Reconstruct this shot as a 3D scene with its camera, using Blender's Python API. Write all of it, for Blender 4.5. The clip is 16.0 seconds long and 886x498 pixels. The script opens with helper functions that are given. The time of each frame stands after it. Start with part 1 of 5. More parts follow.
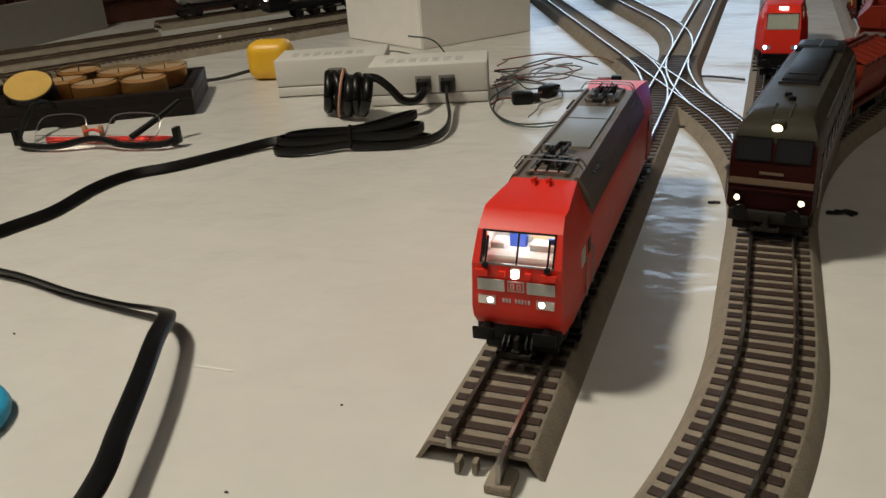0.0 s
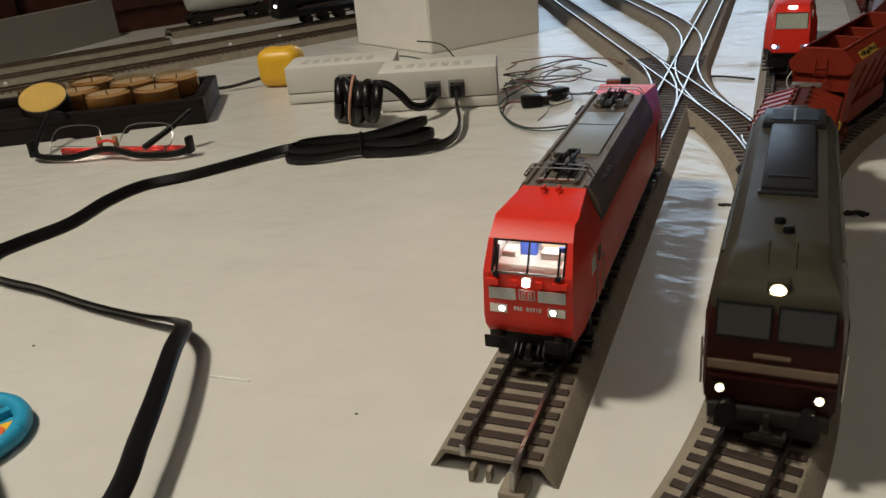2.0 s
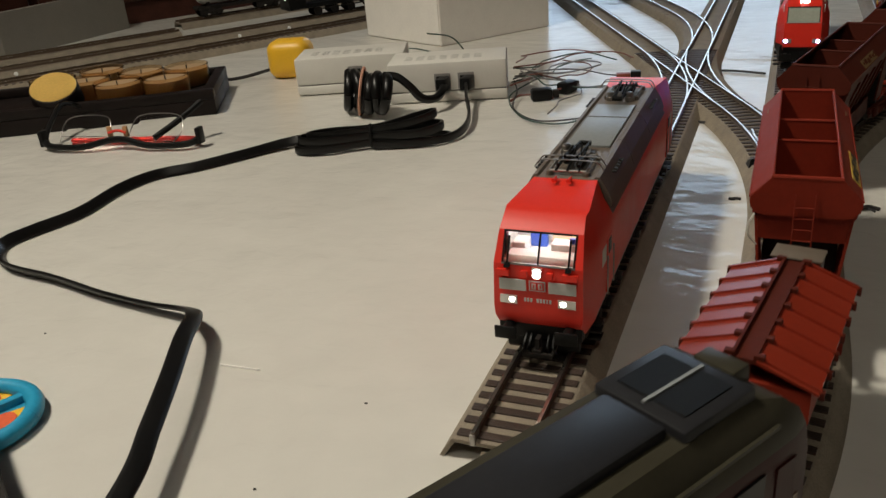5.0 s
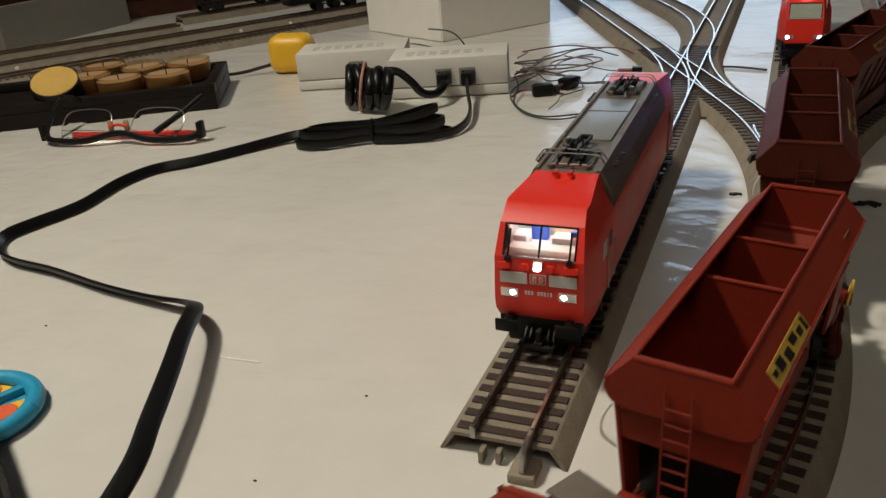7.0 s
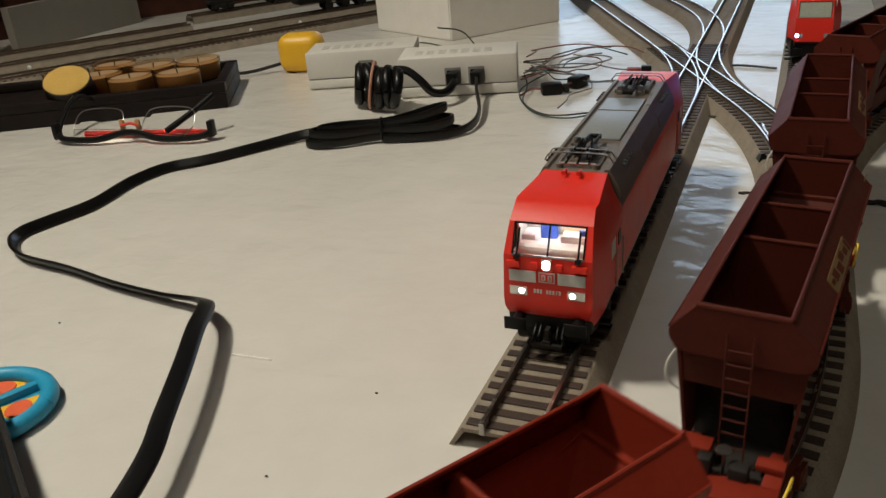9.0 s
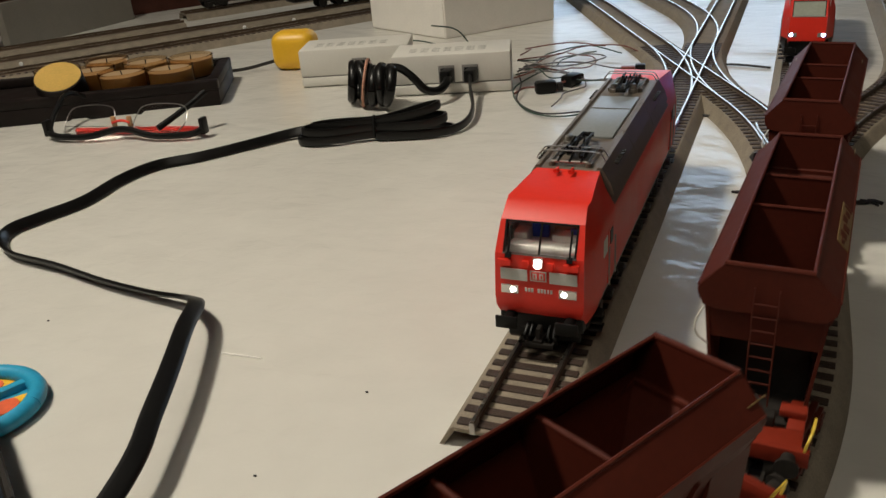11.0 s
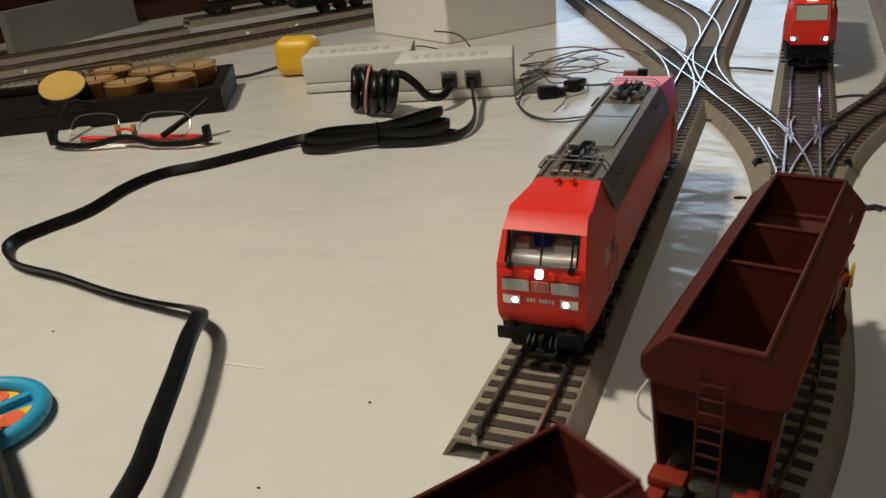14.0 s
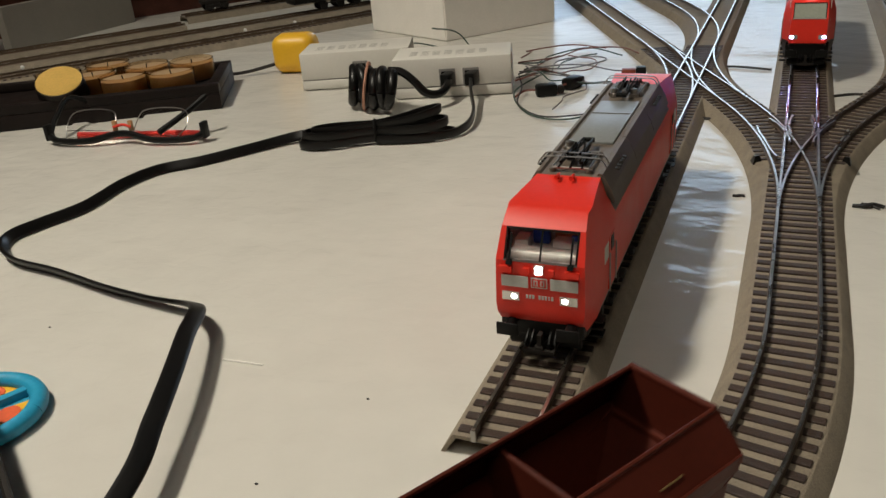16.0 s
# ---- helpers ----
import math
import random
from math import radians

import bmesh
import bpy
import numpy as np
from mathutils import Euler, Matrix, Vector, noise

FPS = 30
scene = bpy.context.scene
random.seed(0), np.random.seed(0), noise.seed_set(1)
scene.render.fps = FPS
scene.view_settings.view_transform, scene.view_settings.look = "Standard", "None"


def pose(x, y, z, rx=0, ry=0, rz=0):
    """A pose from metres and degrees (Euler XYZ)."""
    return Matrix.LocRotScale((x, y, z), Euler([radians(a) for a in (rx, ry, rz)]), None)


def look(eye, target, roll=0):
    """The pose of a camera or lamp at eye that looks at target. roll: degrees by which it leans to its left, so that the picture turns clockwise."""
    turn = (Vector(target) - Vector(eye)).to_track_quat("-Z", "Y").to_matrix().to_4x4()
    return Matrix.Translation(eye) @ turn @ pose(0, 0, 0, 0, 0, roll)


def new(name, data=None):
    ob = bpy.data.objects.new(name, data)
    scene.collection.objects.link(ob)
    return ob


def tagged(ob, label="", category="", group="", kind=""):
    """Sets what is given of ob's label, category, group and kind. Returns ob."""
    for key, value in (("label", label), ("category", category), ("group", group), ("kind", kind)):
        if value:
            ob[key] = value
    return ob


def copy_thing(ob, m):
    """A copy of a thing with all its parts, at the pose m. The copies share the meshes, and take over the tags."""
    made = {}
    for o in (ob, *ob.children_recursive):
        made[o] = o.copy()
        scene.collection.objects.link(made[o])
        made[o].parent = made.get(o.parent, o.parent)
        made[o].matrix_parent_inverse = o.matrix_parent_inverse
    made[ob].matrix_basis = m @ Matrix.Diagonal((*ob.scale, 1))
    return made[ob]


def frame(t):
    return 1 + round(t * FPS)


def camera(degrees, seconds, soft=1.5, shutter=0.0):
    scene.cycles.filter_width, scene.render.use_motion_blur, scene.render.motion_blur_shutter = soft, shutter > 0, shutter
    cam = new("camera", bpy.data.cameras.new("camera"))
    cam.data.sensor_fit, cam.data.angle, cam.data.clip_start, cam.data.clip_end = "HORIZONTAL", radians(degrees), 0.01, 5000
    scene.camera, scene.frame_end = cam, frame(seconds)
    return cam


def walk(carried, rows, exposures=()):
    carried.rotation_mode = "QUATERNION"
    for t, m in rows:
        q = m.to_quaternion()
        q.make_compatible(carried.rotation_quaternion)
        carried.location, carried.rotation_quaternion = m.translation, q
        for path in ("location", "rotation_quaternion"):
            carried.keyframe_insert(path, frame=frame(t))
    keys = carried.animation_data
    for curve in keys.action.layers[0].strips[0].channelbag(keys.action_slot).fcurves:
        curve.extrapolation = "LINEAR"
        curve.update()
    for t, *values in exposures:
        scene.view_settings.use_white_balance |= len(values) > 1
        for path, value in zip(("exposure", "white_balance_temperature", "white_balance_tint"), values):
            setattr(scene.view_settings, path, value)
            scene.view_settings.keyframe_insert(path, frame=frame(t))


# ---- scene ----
cam = camera(56.7, 16.0, shutter=0.5)
PATH = [
    (0, (0.067, -0.18, 0.158), (-0.621, 1.508, -0.665), -4.0),
    (0.5, (0.067, -0.18, 0.16), (-0.633, 1.5, -0.669), -4.7),
    (1, (0.067, -0.18, 0.161), (-0.641, 1.499, -0.664), -5.1),
    (1.5, (0.067, -0.18, 0.161), (-0.643, 1.499, -0.66), -5.0),
    (2, (0.068, -0.181, 0.162), (-0.648, 1.497, -0.659), -5.2),
    (2.5, (0.068, -0.181, 0.161), (-0.649, 1.494, -0.665), -5.1),
    (3, (0.067, -0.181, 0.161), (-0.652, 1.491, -0.667), -5.0),
    (3.5, (0.067, -0.182, 0.161), (-0.656, 1.488, -0.669), -5.0),
    (4, (0.067, -0.182, 0.162), (-0.661, 1.485, -0.668), -5.1),
    (6.5, (0.067, -0.183, 0.16), (-0.662, 1.48, -0.677), -4.8),
    (7, (0.067, -0.183, 0.16), (-0.663, 1.48, -0.679), -4.8),
    (7.5, (0.067, -0.183, 0.159), (-0.662, 1.479, -0.683), -4.5),
    (8, (0.066, -0.184, 0.16), (-0.67, 1.474, -0.683), -4.7),
    (8.5, (0.067, -0.185, 0.161), (-0.682, 1.468, -0.68), -5.0),
    (11, (0.068, -0.183, 0.16), (-0.669, 1.474, -0.685), -4.7),
    (11.5, (0.068, -0.183, 0.159), (-0.668, 1.466, -0.701), -4.5),
    (12, (0.068, -0.183, 0.162), (-0.675, 1.468, -0.69), -5.1),
    (12.5, (0.068, -0.182, 0.162), (-0.669, 1.47, -0.69), -5.1),
    (13, (0.069, -0.183, 0.163), (-0.675, 1.472, -0.679), -5.1),
    (13.5, (0.069, -0.183, 0.163), (-0.677, 1.472, -0.676), -5.3),
    (14, (0.069, -0.182, 0.163), (-0.679, 1.471, -0.677), -5.2),
    (14.5, (0.069, -0.183, 0.162), (-0.679, 1.472, -0.677), -5.1),
    (15, (0.069, -0.183, 0.164), (-0.681, 1.471, -0.674), -5.3),
    (15.5, (0.069, -0.183, 0.163), (-0.678, 1.47, -0.68), -5.3),
    (16, (0.068, -0.182, 0.162), (-0.672, 1.473, -0.682), -4.9),
]
walk(cam, [(t, look(eye, target, roll)) for t, eye, target, roll in PATH], exposures=[(0, -0.03), (8.5, 0.0), (11, 0.09), (16, 0.09)])

# ---- light ----
world = bpy.data.worlds.new("world")
scene.world = world
world.use_nodes = True
world.node_tree.nodes["Background"].inputs["Color"].default_value = (1.0, 0.9, 0.78, 1)
world.node_tree.nodes["Background"].inputs["Strength"].default_value = 0.01
scene.view_settings.exposure = 0.0


def lamp(name, place, target, size, watts, colour, spread=180):
    data = bpy.data.lights.new(name, "AREA")
    data.shape, data.size, data.energy, data.color = "DISK", size, watts, colour
    data.spread = radians(spread)
    ob = new(name, data)
    ob.matrix_world = look(place, target)
    return ob


LAMP_AT = Vector((-0.56, -0.12, 1.15))
lamp("pendant_bulb", LAMP_AT, (0.25, -0.05, 0), 0.2, 13.9, (1.0, 0.92, 0.77), 146)
lamp("ceiling_bulb", (0.2, -1.0, 1.7), (0, 0.1, 0), 0.6, 5.8, (1.0, 0.92, 0.77))


# ---- materials ----
def mat(name, colour, rough=0.5, metal=0.0, vary=0.12, scale=60.0, bump=0.0, fine=600.0, coat=0.0, emit=0.0, emit_colour=None, random_part=0.0, spec=0.5):
    """A surface with variation at two scales and a fine relief."""
    m = bpy.data.materials.new(name)
    m.use_nodes = True
    nt = m.node_tree
    p = nt.nodes["Principled BSDF"]
    link = nt.links.new
    p.inputs["Metallic"].default_value = metal
    p.inputs["Coat Weight"].default_value = coat
    p.inputs["Specular IOR Level"].default_value = spec
    geo = nt.nodes.new("ShaderNodeTexCoord")
    n1, n2 = nt.nodes.new("ShaderNodeTexNoise"), nt.nodes.new("ShaderNodeTexNoise")
    for n, sc in ((n1, scale), (n2, fine)):
        n.inputs["Scale"].default_value = sc
        n.inputs["Detail"].default_value = 4
        link(geo.outputs["Object"], n.inputs["Vector"])
    add = nt.nodes.new("ShaderNodeMath")
    add.operation = "ADD"
    link(n1.outputs["Fac"], add.inputs[0])
    link(n2.outputs["Fac"], add.inputs[1])
    ramp = nt.nodes.new("ShaderNodeMapRange")
    ramp.inputs["From Min"].default_value, ramp.inputs["From Max"].default_value = 0.6, 1.4
    ramp.inputs["To Min"].default_value, ramp.inputs["To Max"].default_value = 1 - vary, 1 + vary
    link(add.outputs[0], ramp.inputs["Value"])
    hsv = nt.nodes.new("ShaderNodeHueSaturation")
    hsv.inputs["Color"].default_value = (*colour, 1)
    val = ramp.outputs[0]
    if random_part:
        info = nt.nodes.new("ShaderNodeObjectInfo")
        r2 = nt.nodes.new("ShaderNodeMapRange")
        r2.inputs["To Min"].default_value, r2.inputs["To Max"].default_value = 1 - random_part, 1 + random_part
        link(info.outputs["Random"], r2.inputs["Value"])
        mul = nt.nodes.new("ShaderNodeMath")
        mul.operation = "MULTIPLY"
        link(val, mul.inputs[0])
        link(r2.outputs[0], mul.inputs[1])
        val = mul.outputs[0]
    link(val, hsv.inputs["Value"])
    link(hsv.outputs["Color"], p.inputs["Base Color"])
    rr = nt.nodes.new("ShaderNodeMapRange")
    rr.inputs["To Min"].default_value, rr.inputs["To Max"].default_value = max(0.02, rough - 0.12), min(1, rough + 0.12)
    link(n1.outputs["Fac"], rr.inputs["Value"])
    link(rr.outputs[0], p.inputs["Roughness"])
    if bump:
        b = nt.nodes.new("ShaderNodeBump")
        b.inputs["Strength"].default_value = bump
        b.inputs["Distance"].default_value = 0.0005
        link(n2.outputs["Fac"], b.inputs["Height"])
        link(b.outputs["Normal"], p.inputs["Normal"])
    if emit:
        p.inputs["Emission Color"].default_value = (*(emit_colour or colour), 1)
        p.inputs["Emission Strength"].default_value = emit
    return m


def glass(name, colour=(1, 1, 1), rough=0.02):
    m = bpy.data.materials.new(name)
    m.use_nodes = True
    p = m.node_tree.nodes["Principled BSDF"]
    p.inputs["Base Color"].default_value = (*colour, 1)
    p.inputs["Roughness"].default_value = rough
    p.inputs["Transmission Weight"].default_value = 1
    p.inputs["IOR"].default_value = 1.3
    return m


RED = mat("traffic_red_paint", (0.72, 0.028, 0.014), 0.42, vary=0.05, bump=0.03)
ROOF_GREY = mat("umber_grey_roof", (0.125, 0.10, 0.078), 0.5, vary=0.12)
ROOF_PALE = mat("pale_grey_roof_panel", (0.21, 0.22, 0.22), 0.4)
SKIRT = mat("grey_skirt", (0.2, 0.19, 0.18), 0.5)
BLACK = mat("black_plastic", (0.007, 0.007, 0.007), 0.4, spec=0.2)
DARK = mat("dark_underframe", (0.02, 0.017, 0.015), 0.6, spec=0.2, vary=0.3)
STRIPE = mat("light_grey_stripe", (0.52, 0.52, 0.49), 0.45)
PALE = mat("cream_plastic", (0.62, 0.6, 0.54), 0.5)
CAB = mat("lit_cab_interior", (0.75, 0.74, 0.7), 0.6)
CAB_BLUE = mat("blue_seat", (0.05, 0.12, 0.6), 0.5)
CAB_WALL = mat("beige_cab_wall", (0.6, 0.45, 0.3), 0.6)
CAB_GLOW = mat("cab_lamp_glow", (1, 1, 1), 0.4, emit=22.0, emit_colour=(1.0, 0.95, 0.86))
LED_COOL = mat("lit_cool_lamp", (1, 1, 1), 0.3, emit=300.0, emit_colour=(0.33, 0.36, 1.0))
LED = mat("lit_lamp", (1, 1, 1), 0.3, emit=9.0, emit_colour=(1.0, 0.93, 0.82))
LED_WARM = mat("lit_warm_lamp", (1, 0.9, 0.7), 0.3, emit=3.6, emit_colour=(1.0, 0.80, 0.50))
REFLECTOR = mat("lamp_reflector", (0.75, 0.72, 0.68), 0.25, metal=0.7)
METAL = mat("nickel_silver", (0.36, 0.34, 0.32), 0.35, metal=1.0)
RAIL = mat("rail_steel", (0.62, 0.57, 0.50), 0.28, metal=1.0, vary=0.2)
RAIL_BROWN = mat("rail_side_brown", (0.15, 0.11, 0.08), 0.42, metal=0.6)
BALLAST = mat("grey_brown_ballast", (0.235, 0.195, 0.145), 0.75, vary=0.3, scale=120, fine=1500, bump=0.8)
SLEEPER = mat("dark_brown_sleeper", (0.04, 0.024, 0.017), 0.55, vary=0.35, scale=300, fine=1800, bump=0.5, random_part=0.15)
RUST = mat("oxide_red_wagon", (0.2, 0.020, 0.008), 0.60, spec=0.2, vary=0.12, bump=0.05)
RUST_GLOSS = mat("satin_oxide_red", (0.2, 0.020, 0.008), 0.36, spec=0.6, vary=0.12, bump=0.05)
RUST_DARK = mat("brown_red_wagon", (0.070, 0.0115, 0.0055), 0.60, spec=0.2, vary=0.15, bump=0.05)
# diesel colours, darkened so that they hold the shade it runs in
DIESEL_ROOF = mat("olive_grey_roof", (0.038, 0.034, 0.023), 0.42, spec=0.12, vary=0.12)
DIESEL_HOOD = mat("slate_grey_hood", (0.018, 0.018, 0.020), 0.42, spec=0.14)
DIESEL_RED = mat("shaded_crimson_paint", (0.028, 0.005, 0.004), 0.45, spec=0.14)
CREAM = mat("shaded_cream_stripe", (0.16, 0.11, 0.07), 0.5)
YELLOW = mat("yellow_plastic", (0.85, 0.48, 0.03), 0.4, vary=0.05)
YELLOW_LABEL = mat("yellow_label", (0.7, 0.5, 0.06), 0.5)
WHITE_BOX = mat("white_card", (0.82, 0.79, 0.74), 0.7, vary=0.05)
GREY_BOX = mat("light_grey_plastic", (0.66, 0.64, 0.59), 0.5, vary=0.04)
CABLE = mat("black_cable", (0.0045, 0.0042, 0.004), 0.36, spec=0.35, vary=0.3)
DARK_WOOD = mat("dark_stained_wood", (0.013, 0.009, 0.008), 0.5, spec=0.2, vary=0.4)
WOOD = mat("red_brown_wood", (0.06, 0.022, 0.015), 0.4, spec=0.2, vary=0.4)
BRASS = mat("brass_cup", (0.55, 0.36, 0.1), 0.3, metal=0.9)
WAX = mat("amber_wax", (0.40, 0.27, 0.15), 0.4)
WALL = mat("room_wall", (0.22, 0.19, 0.16), 0.9, scale=4)
FLOOR = mat("room_floor", (0.16, 0.1, 0.06), 0.5, scale=5)
CEIL = mat("room_ceiling", (0.45, 0.42, 0.38), 0.9, scale=4)
SKY = mat("evening_sky", (0.5, 0.62, 0.9), 1.0, emit=2.7, emit_colour=(0.62, 0.80, 1.0))
CLEAR = glass("clear_glass")
AMBER = glass("amber_cup", (0.9, 0.72, 0.50), 0.12)
DARK_GLASS = mat("dark_window_glass", (0.02, 0.02, 0.022), 0.12, vary=0.05)
GREEN_PANE = mat("grey_green_windscreen", (0.3, 0.32, 0.27), 0.25)
LABEL_WORN = mat("worn_yellow_label", (0.42, 0.27, 0.04), 0.5, vary=0.3, scale=400)
LABEL_FADED = mat("faded_label", (0.15, 0.095, 0.035), 0.5, vary=0.3, scale=400)
CYAN = mat("blue_plastic", (0.02, 0.3, 0.5), 0.4)
ORANGE = mat("red_orange_print", (0.75, 0.12, 0.04), 0.5)


def sheet_material():
    """A white tablecloth under a creased clear film: sharp small creases over long soft folds."""
    m = mat("white_film_tablecloth", (0.62, 0.60, 0.55), 0.5, vary=0.05, scale=7, fine=45, coat=0.5, spec=0.3)
    nt = m.node_tree
    p = nt.nodes["Principled BSDF"]
    geo = nt.nodes.new("ShaderNodeTexCoord")
    mp = nt.nodes.new("ShaderNodeMapping")
    mp.inputs["Scale"].default_value = (1.0, 1.5, 1.0)
    mp.inputs["Rotation"].default_value = (0, 0, 0.35)
    nt.links.new(geo.outputs["Object"], mp.inputs["Vector"])

    def relief(kind, size, detail, distance, strength, under=None):
        n = nt.nodes.new("ShaderNodeTexNoise")
        n.noise_type = kind
        n.inputs["Scale"].default_value, n.inputs["Detail"].default_value, n.inputs["Distortion"].default_value = size, detail, 0.5
        nt.links.new(mp.outputs["Vector"], n.inputs["Vector"])
        b = nt.nodes.new("ShaderNodeBump")
        b.inputs["Strength"].default_value, b.inputs["Distance"].default_value = strength, distance
        nt.links.new(n.outputs["Fac"], b.inputs["Height"])
        if under:
            nt.links.new(under, b.inputs["Normal"])
        return b.outputs["Normal"]
    folds = relief("FBM", 11, 2, 0.008, 0.6)
    creases = relief("RIDGED_MULTIFRACTAL", 26, 3, 0.0016, 0.5, folds)
    wrinkles = relief("FBM", 75, 3, 0.0016, 0.6, creases)
    nt.links.new(wrinkles, p.inputs["Coat Normal"])
    p.inputs["Coat Roughness"].default_value = 0.12
    nt.links.new(relief("RIDGED_MULTIFRACTAL", 9, 2, 0.0010, 0.25, relief("FBM", 5, 1, 0.004, 0.10)), p.inputs["Normal"])
    return m


SHEET = sheet_material()


# ---- mesh helpers ----
def mesh_of(name, bm, materials, smooth=False):
    me = bpy.data.meshes.new(name)
    bmesh.ops.recalc_face_normals(bm, faces=bm.faces)
    bm.to_mesh(me)
    bm.free()
    for m in materials if isinstance(materials, (list, tuple)) else [materials]:
        me.materials.append(m)
    if smooth:
        me.polygons.foreach_set("use_smooth", [True] * len(me.polygons))
        me.set_sharp_from_angle(angle=radians(38))
    return me


def part(name, bm, material, parent=None, label="", smooth=True):
    ob = new(name, bm if isinstance(bm, bpy.types.Mesh) else mesh_of(name, bm, material, smooth))
    ob.parent = parent
    return tagged(ob, label)


def thing(name, m=None, label="", category="", group="", kind=""):
    ob = new(name)
    ob.empty_display_size = 0.01
    if m is not None:
        ob.matrix_world = m
    return tagged(ob, label, category, group, kind)


def box(bm, x0, y0, z0, x1, y1, z1, bevel=0.0, m=0):
    made = bmesh.ops.create_cube(bm, size=1)["verts"]
    for v in made:
        v.co = Vector(((x0 + x1) / 2 + v.co.x * (x1 - x0), (y0 + y1) / 2 + v.co.y * (y1 - y0), (z0 + z1) / 2 + v.co.z * (z1 - z0)))
    faces = {f for v in made for f in v.link_faces}
    if bevel:
        edges = {e for v in made for e in v.link_edges}
        r = bmesh.ops.bevel(bm, geom=list(edges), offset=bevel, segments=5 if bevel > 0.004 else 2, affect="EDGES", profile=0.5)
        faces = {f for f in bm.faces if f in faces or f in r["faces"]}
    for f in faces:
        if f.is_valid:
            f.material_index = m
    return bm


def boxes(*rows, bevel=0.0):
    bm = bmesh.new()
    for r in rows:
        box(bm, *r, bevel=bevel)
    return bm


def cyl(bm, p, q, r, seg=12, r2=None, m=0):
    p, q = Vector(p), Vector(q)
    turn = (q - p).to_track_quat("Z", "Y").to_matrix().to_4x4()
    made = bmesh.ops.create_cone(bm, cap_ends=True, segments=seg, radius1=r, radius2=r if r2 is None else r2, depth=(q - p).length,
                                 matrix=Matrix.Translation((p + q) / 2) @ turn)["verts"]
    for f in {f for v in made for f in v.link_faces}:
        f.material_index = m
    return bm


def smooth_line(points, n=8):
    """A Catmull-Rom curve through the points."""
    pts = [Vector(p) for p in points]
    pts = [2 * pts[0] - pts[1]] + pts + [2 * pts[-1] - pts[-2]]
    out = []
    for i in range(1, len(pts) - 2):
        a, b, c, d = pts[i - 1:i + 3]
        for k in range(n):
            t = k / n
            out.append(0.5 * (2 * b + (c - a) * t + (2 * a - 5 * b + 4 * c - d) * t * t + (3 * b - a - 3 * c + d) * t ** 3))
    return out + [pts[-2]]


def sweep(bm, line, profile, up=Vector((0, 0, 1)), closed=True, caps=True, m=0, twist=None):
    """Carries a profile of (side, up) pairs along a line."""
    rings = []
    for i, p in enumerate(line):
        d = (line[min(i + 1, len(line) - 1)] - line[max(i - 1, 0)]).normalized()
        side = d.cross(up)
        side = side.normalized() if side.length > 1e-6 else Vector((1, 0, 0))
        top = side.cross(d)
        if twist:
            q = Matrix.Rotation(twist[i], 3, d)
            side, top = q @ side, q @ top
        rings.append([bm.verts.new(p + side * a + top * b) for a, b in profile])
    n = len(profile)
    for r, s in zip(rings, rings[1:]):
        for k in range(n if closed else n - 1):
            f = bm.faces.new((r[k], r[(k + 1) % n], s[(k + 1) % n], s[k]))
            f.material_index = m
    if caps and closed:
        for r in (rings[0], rings[-1]):
            bm.faces.new(r).material_index = m
    return bm


def round_profile(r, n=8, rx=None):
    return [((rx or r) * math.cos(2 * math.pi * k / n), r * math.sin(2 * math.pi * k / n)) for k in range(n)]


def tube(points, r, n=8, steps=8):
    return sweep(bmesh.new(), smooth_line(points, steps), round_profile(r, n))


def lathe(bm, centre, rows, seg=24, m=0):
    c = Vector(centre)
    rings = [[bm.verts.new(c + Vector((r * math.cos(2 * math.pi * k / seg), r * math.sin(2 * math.pi * k / seg), z))) for k in range(seg)] for r, z in rows]
    for r, s in zip(rings, rings[1:]):
        for k in range(seg):
            bm.faces.new((r[k], r[(k + 1) % seg], s[(k + 1) % seg], s[k])).material_index = m
    for r in (rings[0], rings[-1]):
        bm.faces.new(r).material_index = m
    return bm


# ---- room and table ----
def setting(name, bm, material, label, smooth=False):
    return tagged(new(name, mesh_of(name, bm, material, smooth)), label, kind="structure")


setting("floor", boxes((-3.2, -3.0, -0.83, 2.6, 2.6, -0.75)), FLOOR, "brown wooden floor of the room")
setting("ceiling", boxes((-3.2, -3.0, 1.8, 2.6, 2.6, 1.88)), CEIL, "plain pale ceiling")
setting("wall_west", boxes((-3.2, -3.0, -0.75, -3.1, 2.6, 1.8)), WALL, "plain beige wall")
setting("wall_east", boxes((2.5, -3.0, -0.75, 2.6, 2.6, 1.8)), WALL, "plain beige wall")
setting("wall_south", boxes((-3.1, -3.0, -0.75, 2.5, -2.9, 1.8)), WALL, "plain beige wall")
WX0, WX1, WZ0, WZ1 = -1.15, 0.1, 0.12, 0.85
setting("wall_north", boxes((-3.1, 2.5, -0.75, WX0, 2.6, 1.8), (WX1, 2.5, -0.75, 2.5, 2.6, 1.8), (WX0, 2.5, -0.75, WX1, 2.6, WZ0), (WX0, 2.5, WZ1, WX1, 2.6, 1.8)), WALL, "plain beige wall with a window opening")
setting("backdrop", boxes((-2.0, 2.9, -0.2, 1.0, 2.92, 1.6)), SKY, "pale blue sky outside the window")

